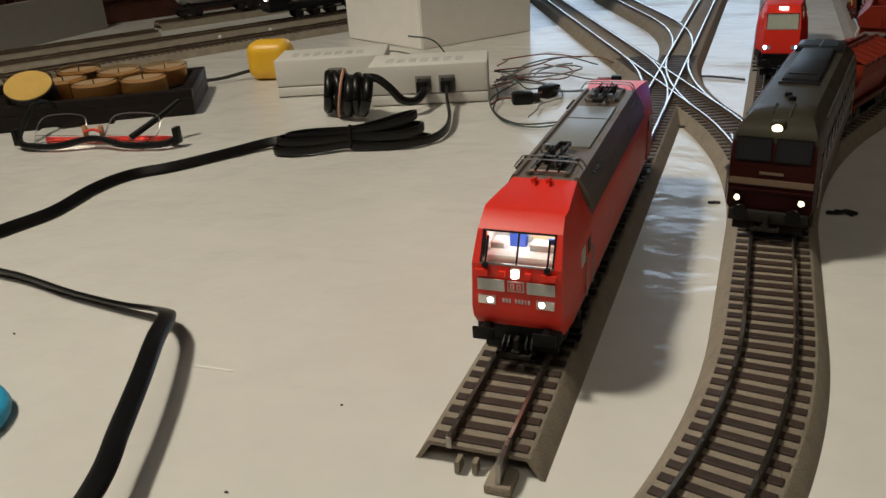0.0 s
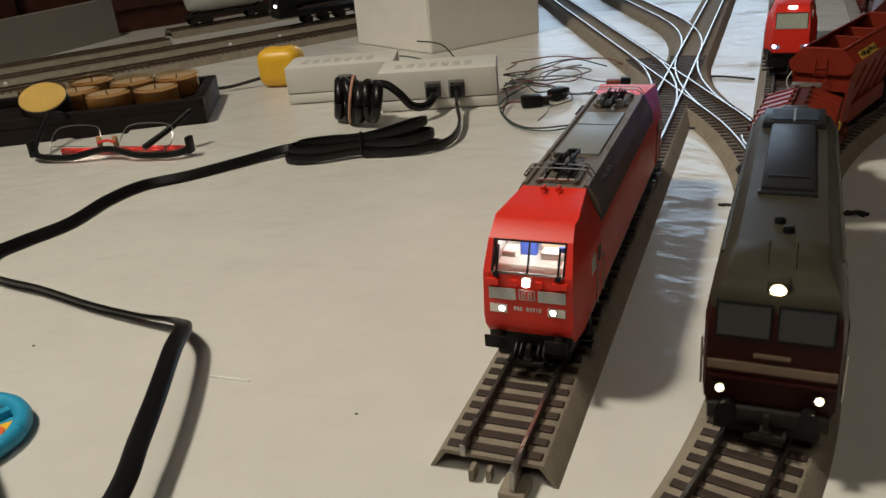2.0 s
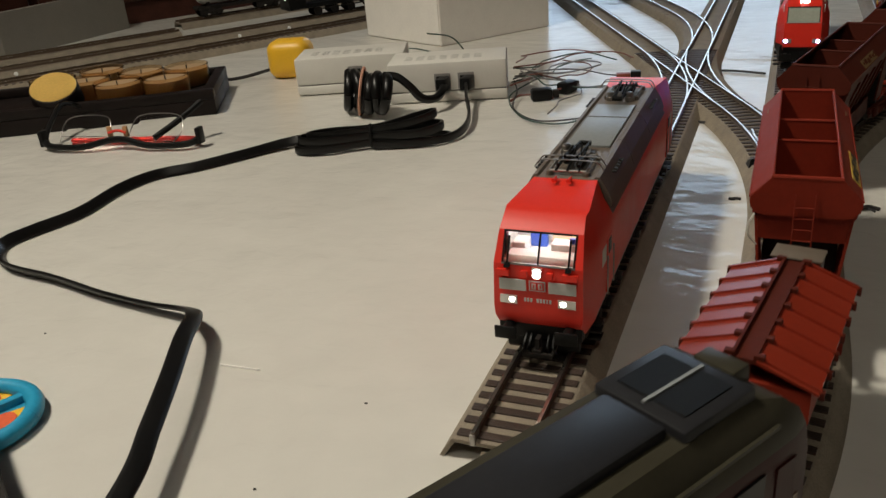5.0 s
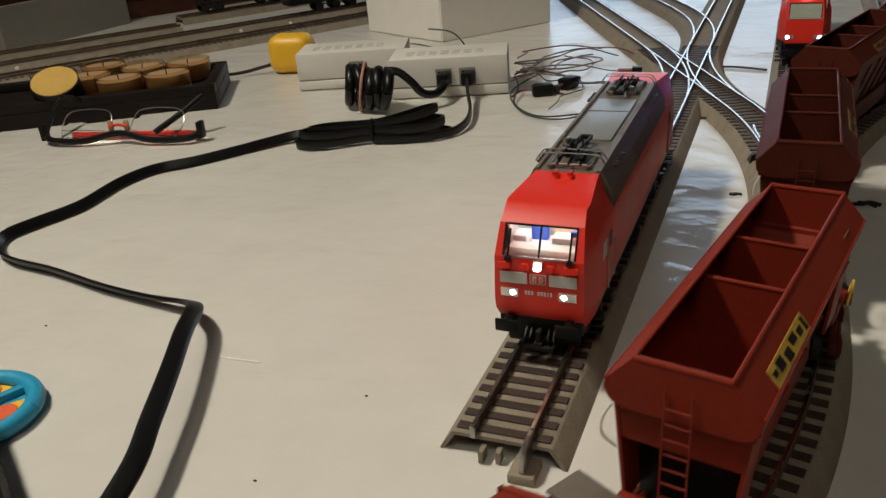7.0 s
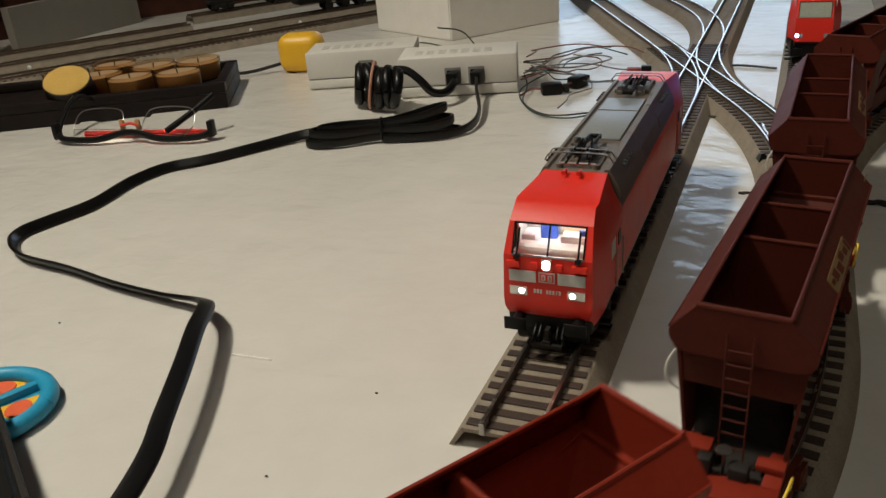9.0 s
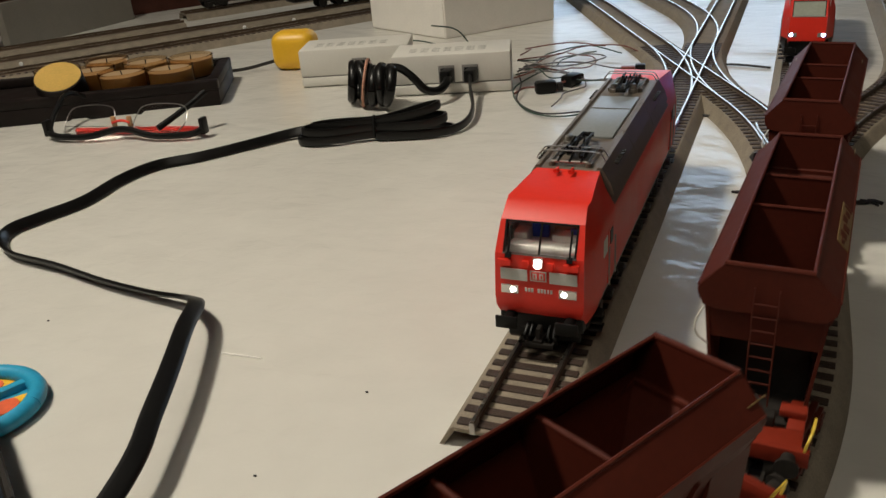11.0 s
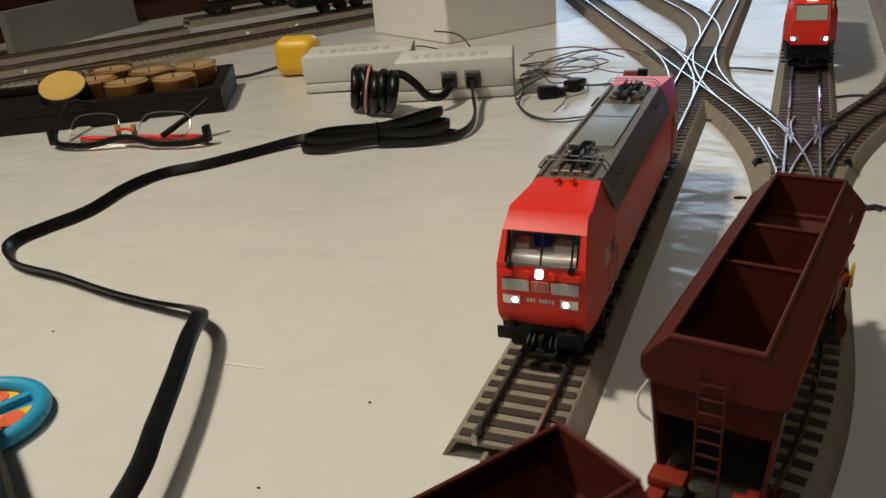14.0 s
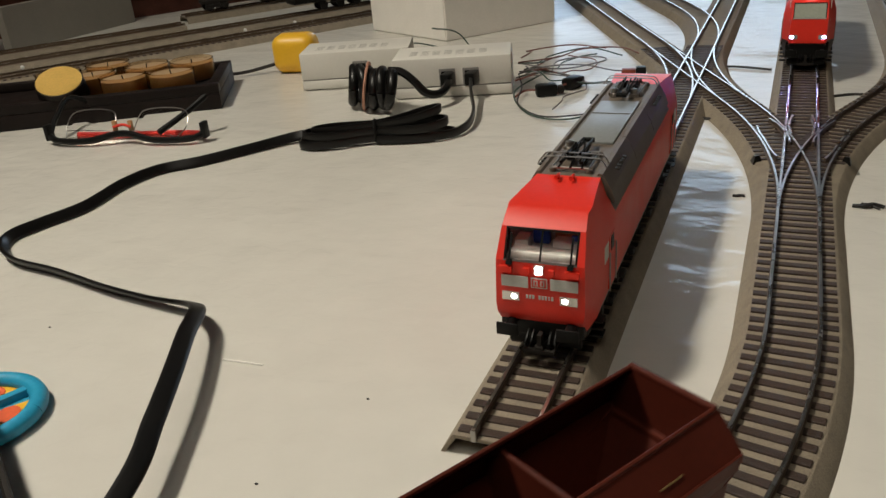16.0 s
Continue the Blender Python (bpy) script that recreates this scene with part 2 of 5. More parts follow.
table = thing("table", label="large table under a white film tablecloth", category="table")
part("tabletop", boxes((-1.3, -0.75, -0.03, 1.1, 1.5, -0.004), bevel=0.004), WOOD, table)
for lx in (-1.2, 1.0):
    for ly in (-0.65, 1.4):
        part("leg", boxes((lx - 0.03, ly - 0.03, -0.75, lx + 0.03, ly + 0.03, -0.03), bevel=0.003), WOOD, table)
tagged(new("tablecloth", mesh_of("tablecloth", boxes((-1.31, -0.76, -0.004, 1.11, 1.51, 0.0)), SHEET)), "white tablecloth under creased clear film", "tablecloth")

# ---- tracks: main line on x = 0, three-way turnout on x = 0.0775 ----
RAILTOP = 0.0105
GAUGE = 0.0086
TOE, JOINT, SLIP = 0.188, 0.0939, 0.4541
BEND, BR = radians(24.3), 0.4375


def arc(start, heading, radius, angle, step=0.006):
    """Points along an arc; a positive angle turns left. Returns the points and the heading at the end."""
    n = max(2, int(abs(angle) * radius / step))
    p, pts = Vector(start), [Vector(start)]
    for k in range(n):
        heading += angle / n / 2
        p = p + Vector((math.cos(heading), math.sin(heading), 0)) * (radius * abs(angle) / n)
        heading += angle / n / 2
        pts.append(p.copy())
    return pts, heading


def straight(start, heading, length, step=0.012):
    n = max(1, int(length / step))
    d = Vector((math.cos(heading), math.sin(heading), 0))
    return [Vector(start) + d * (length * k / n) for k in range(n + 1)]


class Line:
    """A way along points, by arc length."""

    def __init__(self, pts):
        self.pts = pts
        self.s = [0.0]
        for a, b in zip(pts, pts[1:]):
            self.s.append(self.s[-1] + (b - a).length)

    def at(self, s):
        i = min(max(int(np.searchsorted(self.s, s)) - 1, 0), len(self.pts) - 2)
        a, b = self.pts[i], self.pts[i + 1]
        f = (s - self.s[i]) / (self.s[i + 1] - self.s[i])
        return a + (b - a) * f, (b - a).normalized()


SLEEPER_PITCH = 0.00665
SLEEPER_MESH = mesh_of("sleeper", box(bmesh.new(), -0.0016, -0.0145, 0.0, 0.0016, 0.0145, 0.0012, bevel=0.0002), SLEEPER)
BED = [(-0.02, 0.0), (-0.0158, 0.0068), (-0.015, 0.0073), (0.015, 0.0073), (0.0158, 0.0068), (0.02, 0.0), (0.0185, 0.0), (0.0145, 0.006), (-0.0145, 0.006), (-0.0185, 0.0)]
RAIL_PROFILE = [(-0.0009, 0), (0.0009, 0), (0.0004, 0.0006), (0.0004, 0.0017), (0.00062, 0.002), (0.00055, 0.0026), (-0.00055, 0.0026), (-0.00062, 0.002), (-0.0004, 0.0017), (-0.0004, 0.0006)]


def offset(pts, d, z):
    out = []
    for i, p in enumerate(pts):
        t = (pts[min(i + 1, len(pts) - 1)] - pts[max(i - 1, 0)]).normalized()
        out.append(p + t.cross(Vector((0, 0, 1))) * d + Vector((0, 0, z)))
    return out


def rail_mesh(line):
    """A rail with a worn bright head and browned sides."""
    bm = sweep(bmesh.new(), line, RAIL_PROFILE)
    bmesh.ops.recalc_face_normals(bm, faces=bm.faces)
    bm.normal_update()
    for f in bm.faces:
        f.material_index = 0 if f.normal.z > 0.7 else 1
    return bm


def track(pts, label, rails=True, sleepers=True, skip=None, lift=0.0, bed=True):
    ob = thing("track_section", Matrix.Translation((0, 0, lift)), label, "model track", "model railway tracks")
    if bed:
        part("roadbed", sweep(bmesh.new(), pts, BED), BALLAST, ob)
    if rails:
        for d in (-GAUGE, GAUGE):
            part("rail", rail_mesh(offset(pts, d, 0.0079)), [RAIL, RAIL_BROWN], ob, "worn nickel-silver rail")
    if sleepers:
        line = Line(pts)
        n = int(line.s[-1] / SLEEPER_PITCH)
        for k in range(n):
            p, d = line.at((k + 0.5) * line.s[-1] / n)
            if skip and skip(p):
                continue
            s = part("sleeper", SLEEPER_MESH, SLEEPER, ob)
            s.matrix_basis = pose(p.x, p.y, 0.0068, 0, 0, math.degrees(math.atan2(d.y, d.x)))
    return ob


UP = math.pi / 2
main_pts = straight((0, 0, 0), UP, SLIP - 0.0942)
track(main_pts, "straight grey-bedded model track ending on the tablecloth")
end_tab = thing("track_end", label="bare contact tongues at the end of the track", category="track end")
part("tongue", boxes((0.0045, -0.0095, 0.0, 0.0125, 0.0, 0.0032), bevel=0.0006), BALLAST, end_tab, "grey plastic tongue")
part("contact", boxes((0.0078, -0.0085, 0.0032, 0.0094, 0.004, 0.0104), bevel=0.0003), METAL, end_tab, "bare metal contact")
part("contact", boxes((-0.0096, -0.0005, 0.0060, -0.0078, 0.004, 0.0100), bevel=0.0003), METAL, end_tab, "bare metal contact")
part("hook", boxes((-0.006, -0.004, 0.0005, -0.0045, 0.0, 0.0045), (-0.001, -0.003, 0.0005, 0.0005, 0.0, 0.0045)), BALLAST, end_tab)
approach = straight((0.0775, JOINT, 0), UP, TOE - JOINT)
track(approach, "short straight grey-bedded model track")
curve_pts, hd = arc((0.0775, JOINT, 0), -UP, 0.36, -UP)
track(curve_pts, "tightly curved grey-bedded model track")
run_out = straight(curve_pts[-1], hd, 0.75)
track(run_out, "straight grey-bedded model track", sleepers=False)
left_pts, left_hd = arc((0.0775, TOE, 0), UP, BR, BEND)
right_pts, right_hd = arc((0.0775, TOE, 0), UP, BR, -BEND)
mid_pts = straight((0.0775, TOE, 0), UP, 0.1883)
track(mid_pts, "three-way turnout with grey roadbed")
track(left_pts, "curved branch of the three-way turnout", lift=-0.0003, skip=lambda p: abs(p.x - 0.0775) < 0.006)
track(right_pts, "curved branch of the three-way turnout", lift=-0.0003, skip=lambda p: abs(p.x - 0.0775) < 0.006)
# check rails with flared ends beside the frogs of the three-way turnout
frog = thing("check_rails", label="short bright check rails of the three-way turnout", category="model track")
for pts, d, lo, hi in ((left_pts, 1, 0.40, 0.74), (right_pts, -1, 0.40, 0.74), (left_pts, -1, 0.52, 0.80), (right_pts, 1, 0.52, 0.80), (mid_pts, -1, 0.60, 0.86), (mid_pts, 1, 0.60, 0.86)):
    seg = pts[int(lo * len(pts)):int(hi * len(pts))]
    n = len(seg) - 1
    line = []
    for k, p in enumerate(seg):
        t = (seg[min(k + 1, n)] - seg[max(k - 1, 0)]).normalized()
        flare = 0.0016 * max(0.0, abs(2 * k / n - 1) - 0.6) / 0.4
        line.append(p + t.cross(Vector((0, 0, 1))) * -d * (GAUGE - 0.0017 - flare) + Vector((0, 0, 0.0079)))
    part("check_rail", rail_mesh(line), [RAIL, RAIL_BROWN], frog)
track(straight(mid_pts[-1], UP, 0.9), "straight grey-bedded model track beneath a red locomotive")
back_pts, _ = arc(right_pts[-1], right_hd, BR, BEND)
far_pts = straight(back_pts[-1], UP, 1.0)
track(back_pts, "curved grey-bedded model track")
track(far_pts, "straight grey-bedded model track", sleepers=False)
slip_a = straight((0, SLIP - 0.0942, 0), UP, 0.1883)
track(slip_a, "double slip crossing with blued metal rails")
slip_b = straight(left_pts[-1], left_hd, 0.1883)
track(slip_b, "diagonal of the double slip crossing", lift=-0.0003)
slip_c, _ = arc((0, SLIP - 0.0942, 0), UP, BR, BEND)
track(slip_c, "curved leg of the double slip", lift=-0.0005, sleepers=False)
slip_d, _ = arc(slip_a[-1], -UP, BR, BEND)
track(slip_d, "curved leg of the double slip", lift=-0.0005, sleepers=False)
track(straight(slip_b[-1], left_hd, 0.9), "straight model track leading away from the slip", sleepers=False)
turn_a = straight(slip_a[-1], UP, 0.1883)
track(turn_a, "turnout behind the double slip", sleepers=False)
turn_b, tb_hd = arc(slip_a[-1], UP, BR, BEND)
track(turn_b, "curved leg of the turnout behind the slip", lift=-0.0003, sleepers=False)
track(straight(turn_b[-1], tb_hd, 0.8), "straight model track leading away", sleepers=False)
track(straight(turn_a[-1], UP, 0.6), "straight model track leading away", sleepers=False)

# the train's way: s = 0 at JOINT, growing towards the camera
back_way = list(reversed(approach))
way_pts = list(reversed(far_pts)) + list(reversed(back_pts))[1:] + list(reversed(right_pts))[1:] + back_way[1:] + curve_pts[1:] + run_out[1:]
WAY = Line(way_pts)
S0 = Line(way_pts[:way_pts.index(curve_pts[1])]).s[-1]


def rail_pose(s_front, s_rear):
    """The pose of a body that rides on two pivots; its x axis looks ahead, its z is 0 on the rail tops."""
    a, b = WAY.at(S0 + s_front)[0], WAY.at(S0 + s_rear)[0]
    d, c = a - b, (a + b) / 2
    return pose(c.x, c.y, RAILTOP, 0, 0, math.degrees(math.atan2(d.y, d.x)))


# ---- vehicles: x ahead, y to the left, z up from the rail tops ----
def loft(bm, sections, pick=None, caps=(True, True)):
    """Joins sections of equal counts of points; pick(centre) gives the material."""
    rings = [[bm.verts.new(p) for p in s] for s in sections]
    n = len(rings[0])
    for r, s in zip(rings, rings[1:]):
        for k in range(n):
            bm.faces.new((r[k], r[(k + 1) % n], s[(k + 1) % n], s[k]))
    for r, c in zip((rings[0], rings[-1]), caps):
        if c:
            bm.faces.new(r)
    if pick:
        for f in bm.faces:
            f.material_index = pick(f.calc_center_median())
    return bm


def both_sides(points):
    return [Vector(p) for p in points] + [Vector((p[0], -p[1], p[2])) for p in reversed(points)]


def front_cap(bm, ring, holes=()):
    """Closes an end ring with rows of faces, leaving a hole (half width) in the rows named."""
    n = len(ring) // 2
    for k in range(n - 1):
        a, b, c, d = ring[k], ring[k + 1], ring[-2 - k], ring[-1 - k]
        if k in dict(holes):
            h = dict(holes)[k]
            v = [bm.verts.new(Vector((p.x, s * h, p.z))) for p in (a, b) for s in (1, -1)]
            va = [bm.verts.new(p) for p in (a, b, c, d)]
            bm.faces.new((va[0], va[1], v[2], v[0]))
            bm.faces.new((v[1], v[3], va[2], va[3]))
        else:
            bm.faces.new([bm.verts.new(p) for p in (a, b, c, d)])


def wheelset(parent, x):
    bm = bmesh.new()
    for y in (-0.0082, 0.0082):
        cyl(bm, (x, y - 0.0013, 0.0056), (x, y + 0.0013, 0.0056), 0.0056, 20)
    cyl(bm, (x, -0.0082, 0.0056), (x, 0.0082, 0.0056), 0.001, 8)
    return part("wheelset", bm, DARK, parent, "dark metal wheelset")


def bogie(parent, x, base, material):
    """A bogie with its own origin at its pivot."""
    bm = boxes((-base / 2 - 0.005, 0.0112, 0.0045, base / 2 + 0.005, 0.0132, 0.0085), (-base / 2 - 0.005, -0.0132, 0.0045, base / 2 + 0.005, -0.0112, 0.0085),
               (-0.004, -0.0112, 0.006, 0.004, 0.0112, 0.0105), bevel=0.0005)
    for y in (-0.0136, 0.0136):
        for k in (-0.0025, 0, 0.0025):
            cyl(bm, (k, y, 0.003), (k, y, 0.007), 0.0011, 8)
    b = part("bogie", bm, material, parent, "bogie frame with springs")
    b.location = (x, 0, 0)
    for k in (-1, 1):
        wheelset(b, k * base / 2)
        for y in (-0.0142, 0.0142):
            bm = cyl(bmesh.new(), (k * base / 2, y - 0.001, 0.0056), (k * base / 2, y + 0.001, 0.0056), 0.0024, 10)
            box(bm, k * base / 2 - 0.0028, y - 0.0006, 0.003, k * base / 2 + 0.0028, y + 0.0006, 0.0085)
            part("axle_box", bm, material, b)
    return b


def buffers(parent, x, z, material, rect=True, sign=1):
    for y in (-0.0101, 0.0101):
        bm = bmesh.new()
        cyl(bm, (x - sign * 0.006, y, z), (x, y, z), 0.0018, 12)
        if rect:
            box(bm, min(x, x + sign * 0.0009), y - 0.0038, z - 0.0023, max(x, x + sign * 0.0009), y + 0.0038, z + 0.0023, bevel=0.0004)
        else:
            cyl(bm, (x, y, z), (x + sign * 0.0009, y, z), 0.0029, 18)
        part("buffer", bm, material, parent, "black buffer")


def coupler(parent, x, sign=1):
    def b(x0, y0, z0, x1, y1, z1):
        return (min(x + x0 * sign, x + x1 * sign), y0, z0, max(x + x0 * sign, x + x1 * sign), y1, z1)
    part("coupler", boxes(b(-0.010, -0.0014, 0.0035, 0.004, 0.0014, 0.0055), b(0.003, -0.0052, 0.0032, 0.0043, 0.0052, 0.0045), b(0.0, -0.0007, 0.0045, 0.0032, 0.0007, 0.0095),
                          b(-0.004, -0.0052, 0.0034, 0.003, -0.0044, 0.0044), b(-0.004, 0.0044, 0.0034, 0.003, 0.0052, 0.0044)), DARK, parent, "black hook-and-loop coupler")


def pantograph(parent, x, sign):
    """A folded pantograph: base frame, arms, head with two bows."""
    bm = bmesh.new()
    for y in (-0.0065, 0.0065):
        cyl(bm, (x - 0.009, y, 0.0508), (x + 0.009, y, 0.0508), 0.0005, 6)
    for k in (-0.009, 0.009):
        cyl(bm, (x + k, -0.0065, 0.0508), (x + k, 0.0065, 0.0508), 0.0005, 6)
    top = part("pantograph", bm, METAL, parent, "folded silver and black pantograph")
    rods = [((-0.019, -0.0022, 0.0522), (-0.019, 0.0022, 0.0522), 0.001)]
    for y in (-0.0038, 0.0038):
        rods += [((-0.019, y * 0.3, 0.0518), (0.008, y, 0.0526), 0.0006), ((-0.019, y * 0.5, 0.0528), (0.004, y * 0.6, 0.0545), 0.0005)]
    for y in (-0.0042, 0.0, 0.0042):
        rods += [((0.0095, y, 0.0512), (-0.0060, y * 0.4, 0.0552), 0.00045), ((-0.0060, y, 0.0512), (0.0050, y * 0.7, 0.0540), 0.00035)]
    for (px, py, pz), (qx, qy, qz), r in rods:
        part("arm", cyl(bmesh.new(), (x + sign * px, py, pz), (x + sign * qx, qy, qz), r, 6), BLACK, top, "black pantograph arm")
    part("spring", boxes((x - 0.0075, -0.0050, 0.0500, x - 0.0020, -0.0020, 0.0522), bevel=0.0004), DARK, top)
    part("spring", boxes((x - 0.0060, 0.0015, 0.0500, x + 0.0030, 0.0040, 0.0520), bevel=0.0004), DARK, top)
    for k in (0.003, 0.0075):
        pts = [(x + sign * k, y, z) for y, z in ((-0.0124, 0.0512), (-0.0110, 0.0534), (-0.009, 0.0543), (0, 0.0545), (0.009, 0.0543), (0.0110, 0.0534), (0.0124, 0.0512))]
        part("contact_bow", tube(pts, 0.00027, 6, 4), METAL, top)
    for y in (-0.0065, 0.0065):
        for k in (-0.009, 0.009):
            part("insulator", cyl(bmesh.new(), (x + k, y, 0.0462), (x + k, y, 0.0508), 0.0013, 10), ROOF_GREY, top)
    return top


CAB_LAMPS = []


def electric_loco(m, label, half=0.1025, second=False):
    ob = thing("electric_locomotive", m, label, "model locomotive", "model locomotives")
    zs = (0.0092, 0.0135, 0.019, 0.0345, 0.0385, 0.0443, 0.0486)
    faces = (0.0139, 0.0146, 0.0149, 0.0147, 0.0144, 0.0139, 0.0134)
    if second:
        faces = tuple(w * 0.82 for w in faces)
    corner = (0.0155, 0.0168, 0.0172, 0.0172, 0.0169, 0.0150, 0.0128)
    full = (0.0155, 0.0168, 0.0172, 0.0172, 0.0166, 0.0134, 0.0113)

    def front(z):
        return max(0, (0.0155 - z) * 0.3) + max(0, z - 0.0325) * (0.9 if second else 0.55) + max(0, z - 0.0443) * 0.6

    def ring(sign, back, widths, rise, slope=1.0):
        low = ((0.0142, 0.0160, 0.0195) if not second else (0.0180, 0.0190, 0.0205)) if back == 0 else zs[:3]
        pts = [(sign * (half - back - front(z) * slope), w, z + rise * (z > 0.045)) for w, z in zip(widths, low + zs[3:])]
        return both_sides(pts)
    rings = [ring(1, 0, faces, 0), ring(1, 0.0035, tuple(w * 1.035 for w in faces), 0.0007), ring(1, 0.013, corner, 0.0012), ring(1, 0.039, full, 0.0018, 0), ring(-1, 0.039, full, 0.0018, 0), ring(-1, 0.013, corner, 0.0012), ring(-1, 0.0035, tuple(w * 1.035 for w in faces), 0.0007), ring(-1, 0, faces, 0)]

    def pick(c):
        if abs(c.x) < half - 0.040 and c.z > 0.037:
            return 1
        if second and c.z < 0.0178:
            return 3
        if c.z < 0.0137 and abs(c.x) < half - 0.02:
            return 2
        return 0
    bm = bmesh.new()
    loft(bm, rings, None, caps=(False, False))
    front_cap(bm, rings[0], [(3, 0.0121), (4, 0.0121)] if not second else [(3, 0.0108), (4, 0.0108)])
    front_cap(bm, rings[-1])
    bmesh.ops.remove_doubles(bm, verts=bm.verts, dist=1e-6)
    for f in bm.faces:
        f.material_index = pick(f.calc_center_median())
    body = part("body", bm, [RED, ROOF_GREY, SKIRT, BLACK], ob, "traffic red body with grey lower edge")

    def patch(y0, y1, z0, z1, proud=0.0004, deep=0.0006, name="panel", material=STRIPE, parent=body, lab="", y_in=0.0):
        """A plate that lies on the sloping end face."""
        bm = bmesh.new()
        f = lambda z, d: half - front(z) + d
        loft(bm, [[Vector((f(z0, d), y0, z0)), Vector((f(z0, d), y1, z0)), Vector((f(z1, d), y1 - y_in, z1)), Vector((f(z1, d), y0 + y_in, z1))] for d in (proud - deep, proud)])
        return part(name, bm, material, parent, lab, smooth=False)
    wy = 0.0121 if not second else 0.0108
    # windscreen: frame, glazing, cab behind it
    for y0, y1 in ((-wy, -wy + 0.0006), (wy - 0.0006, wy), (-0.0003, 0.0003)) if not second else ((-wy, -wy + 0.0006), (wy - 0.0006, wy)):
        patch(y0, y1, 0.0345, 0.0443, 0.0002, 0.0006, "window_frame", BLACK, lab="black window bar")
    patch(-wy, wy, 0.0345, 0.0350, 0.00025, 0.0006, "window_frame", METAL, lab="silver lower window edge")
    patch(-wy, wy, 0.0438, 0.0443, 0.00025, 0.0006, "window_frame", BLACK, lab="black window bar")
    for y0, y1 in ((-wy, 0), (0, wy)) if not second else ((-wy, wy),):
        pane = patch(y0, y1, 0.0346, 0.0442, -0.0001, 0.0003, "window_pane", CLEAR if not second else GREEN_PANE, lab="clear windscreen pane" if not second else "grey-green windscreen")
        pane.visible_shadow = False
    cab = boxes((half - 0.0215, 0.0, 0.0325, half - 0.021, 0.0135, 0.0466))
    cabin = part("cab_interior", cab, CAB_WALL, body, "beige cab wall behind the windscreen")
    x0 = half - 0.0125
    part("driver_desk", boxes((x0 + 0.0005, -0.0118, 0.0325, x0 + 0.006, 0.0118, 0.0354), (x0 - 0.006, -0.0118, 0.0325, x0 + 0.0005, -0.007, 0.0372), (x0 - 0.005, 0.0015, 0.0325, x0 + 0.0005, 0.0118, 0.0374), bevel=0.0005), CAB, cabin, "white driver's desk")
    part("cab_floor", boxes((x0 - 0.012, -0.0133, 0.0318, x0 + 0.006, 0.0133, 0.0332)), CAB, cabin)
    part("rear_wall", boxes((half - 0.0235, -0.0135, 0.0325, half - 0.023, 0.0, 0.0466)), CAB, cabin, "white cab rear wall")
    part("seat", boxes((x0 - 0.0085, -0.0072, 0.033, x0 - 0.0060, -0.0014, 0.0445), bevel=0.0006) if not second else boxes((x0 - 0.011, -0.003, 0.036, x0 - 0.009, 0.003, 0.042), bevel=0.0006), CAB_BLUE, cabin, "blue driver's seat")
    part("side_lining", boxes((x0 - 0.013, -0.0136, 0.033, x0 - 0.001, -0.0131, 0.0445), (x0 - 0.013, 0.0131, 0.033, x0 - 0.001, 0.0136, 0.0445)), CAB, cabin, "white cab side lining")
    part("dashboard", boxes((x0 - 0.002, 0.0075, 0.0374, x0 - 0.001, 0.0108, 0.0392)), CAB_BLUE if not second else CAB, cabin, "blue-lit dashboard screen")
    if not second:
        # a strip lamp under the cab roof; it turns into an added, unseen trough that hides its glow when the cab light
        # goes out
        xl, zl = half - 0.0165, 0.0460
        part("glow_blocker", boxes((xl - 0.0026, -0.0100, zl + 0.0018, xl + 0.0026, 0.0100, zl + 0.0023), (xl - 0.0026, -0.0100, zl - 0.0006, xl - 0.0022, 0.0100, zl + 0.0018), (xl + 0.0022, -0.0100, zl - 0.0006, xl + 0.0026, 0.0100, zl + 0.0018)), BLACK, ob, "added black trough that hides the cab lamp's glow", smooth=False)
        bm = boxes((-0.0017, -0.0095, -0.0004, 0.0017, 0.0095, 0.0004))
        for f in bm.faces:
            f.material_index = 1 if f.calc_center_median().z < -0.0003 else 0
        strip = part("cab_lamp", bm, [BLACK, CAB_GLOW], ob, "white strip lamp of the cab", smooth=False)
        strip.location = (xl, 0, zl)
        CAB_LAMPS.append(strip)
        for y in (-0.0100, 0.0102):
            wip = patch(y - 0.0003, y + 0.0003, 0.0348, 0.0428, 0.0011, 0.0005, "wiper", BLACK, lab="black windscreen wiper")
            patch(y - 0.0009, y + 0.0009, 0.0338, 0.0350, 0.0012, 0.0014, "wiper_hub", BLACK, wip)
        for y, w in ((-0.0112, 0.0022), (-0.0042, 0.0010), (0.0042, 0.0010), (0.0108, 0.0024)):
            patch(y - w, y + w, 0.0311, 0.0330, 0.0009, 0.0012, "step_box", RED)
    # stripes, emblem, number
    if not second:
        for y0, y1 in ((-0.0127, -0.0037), (0.0037, 0.0127)):
            patch(y0, y1, 0.0258, 0.0298, 0.00012, 0.0003, "light_stripe", STRIPE, lab="pale grey stripe")
        em = patch(-0.0027, 0.0027, 0.0261, 0.0297, 0.0001, 0.0003, "emblem", STRIPE, lab="white and red square emblem")
        patch(-0.0023, 0.0023, 0.0265, 0.0293, 0.0002, 0.0003, "emblem_field", RED, em)
        for y in (-0.0011, 0.0011):
            patch(y - 0.0007, y + 0.0007, 0.0269, 0.0289, 0.0003, 0.0003, "emblem_bar", STRIPE, em)
            patch(y - 0.0002, y + 0.0003, 0.0273, 0.0285, 0.0004, 0.0003, "emblem_bar", RED, em)
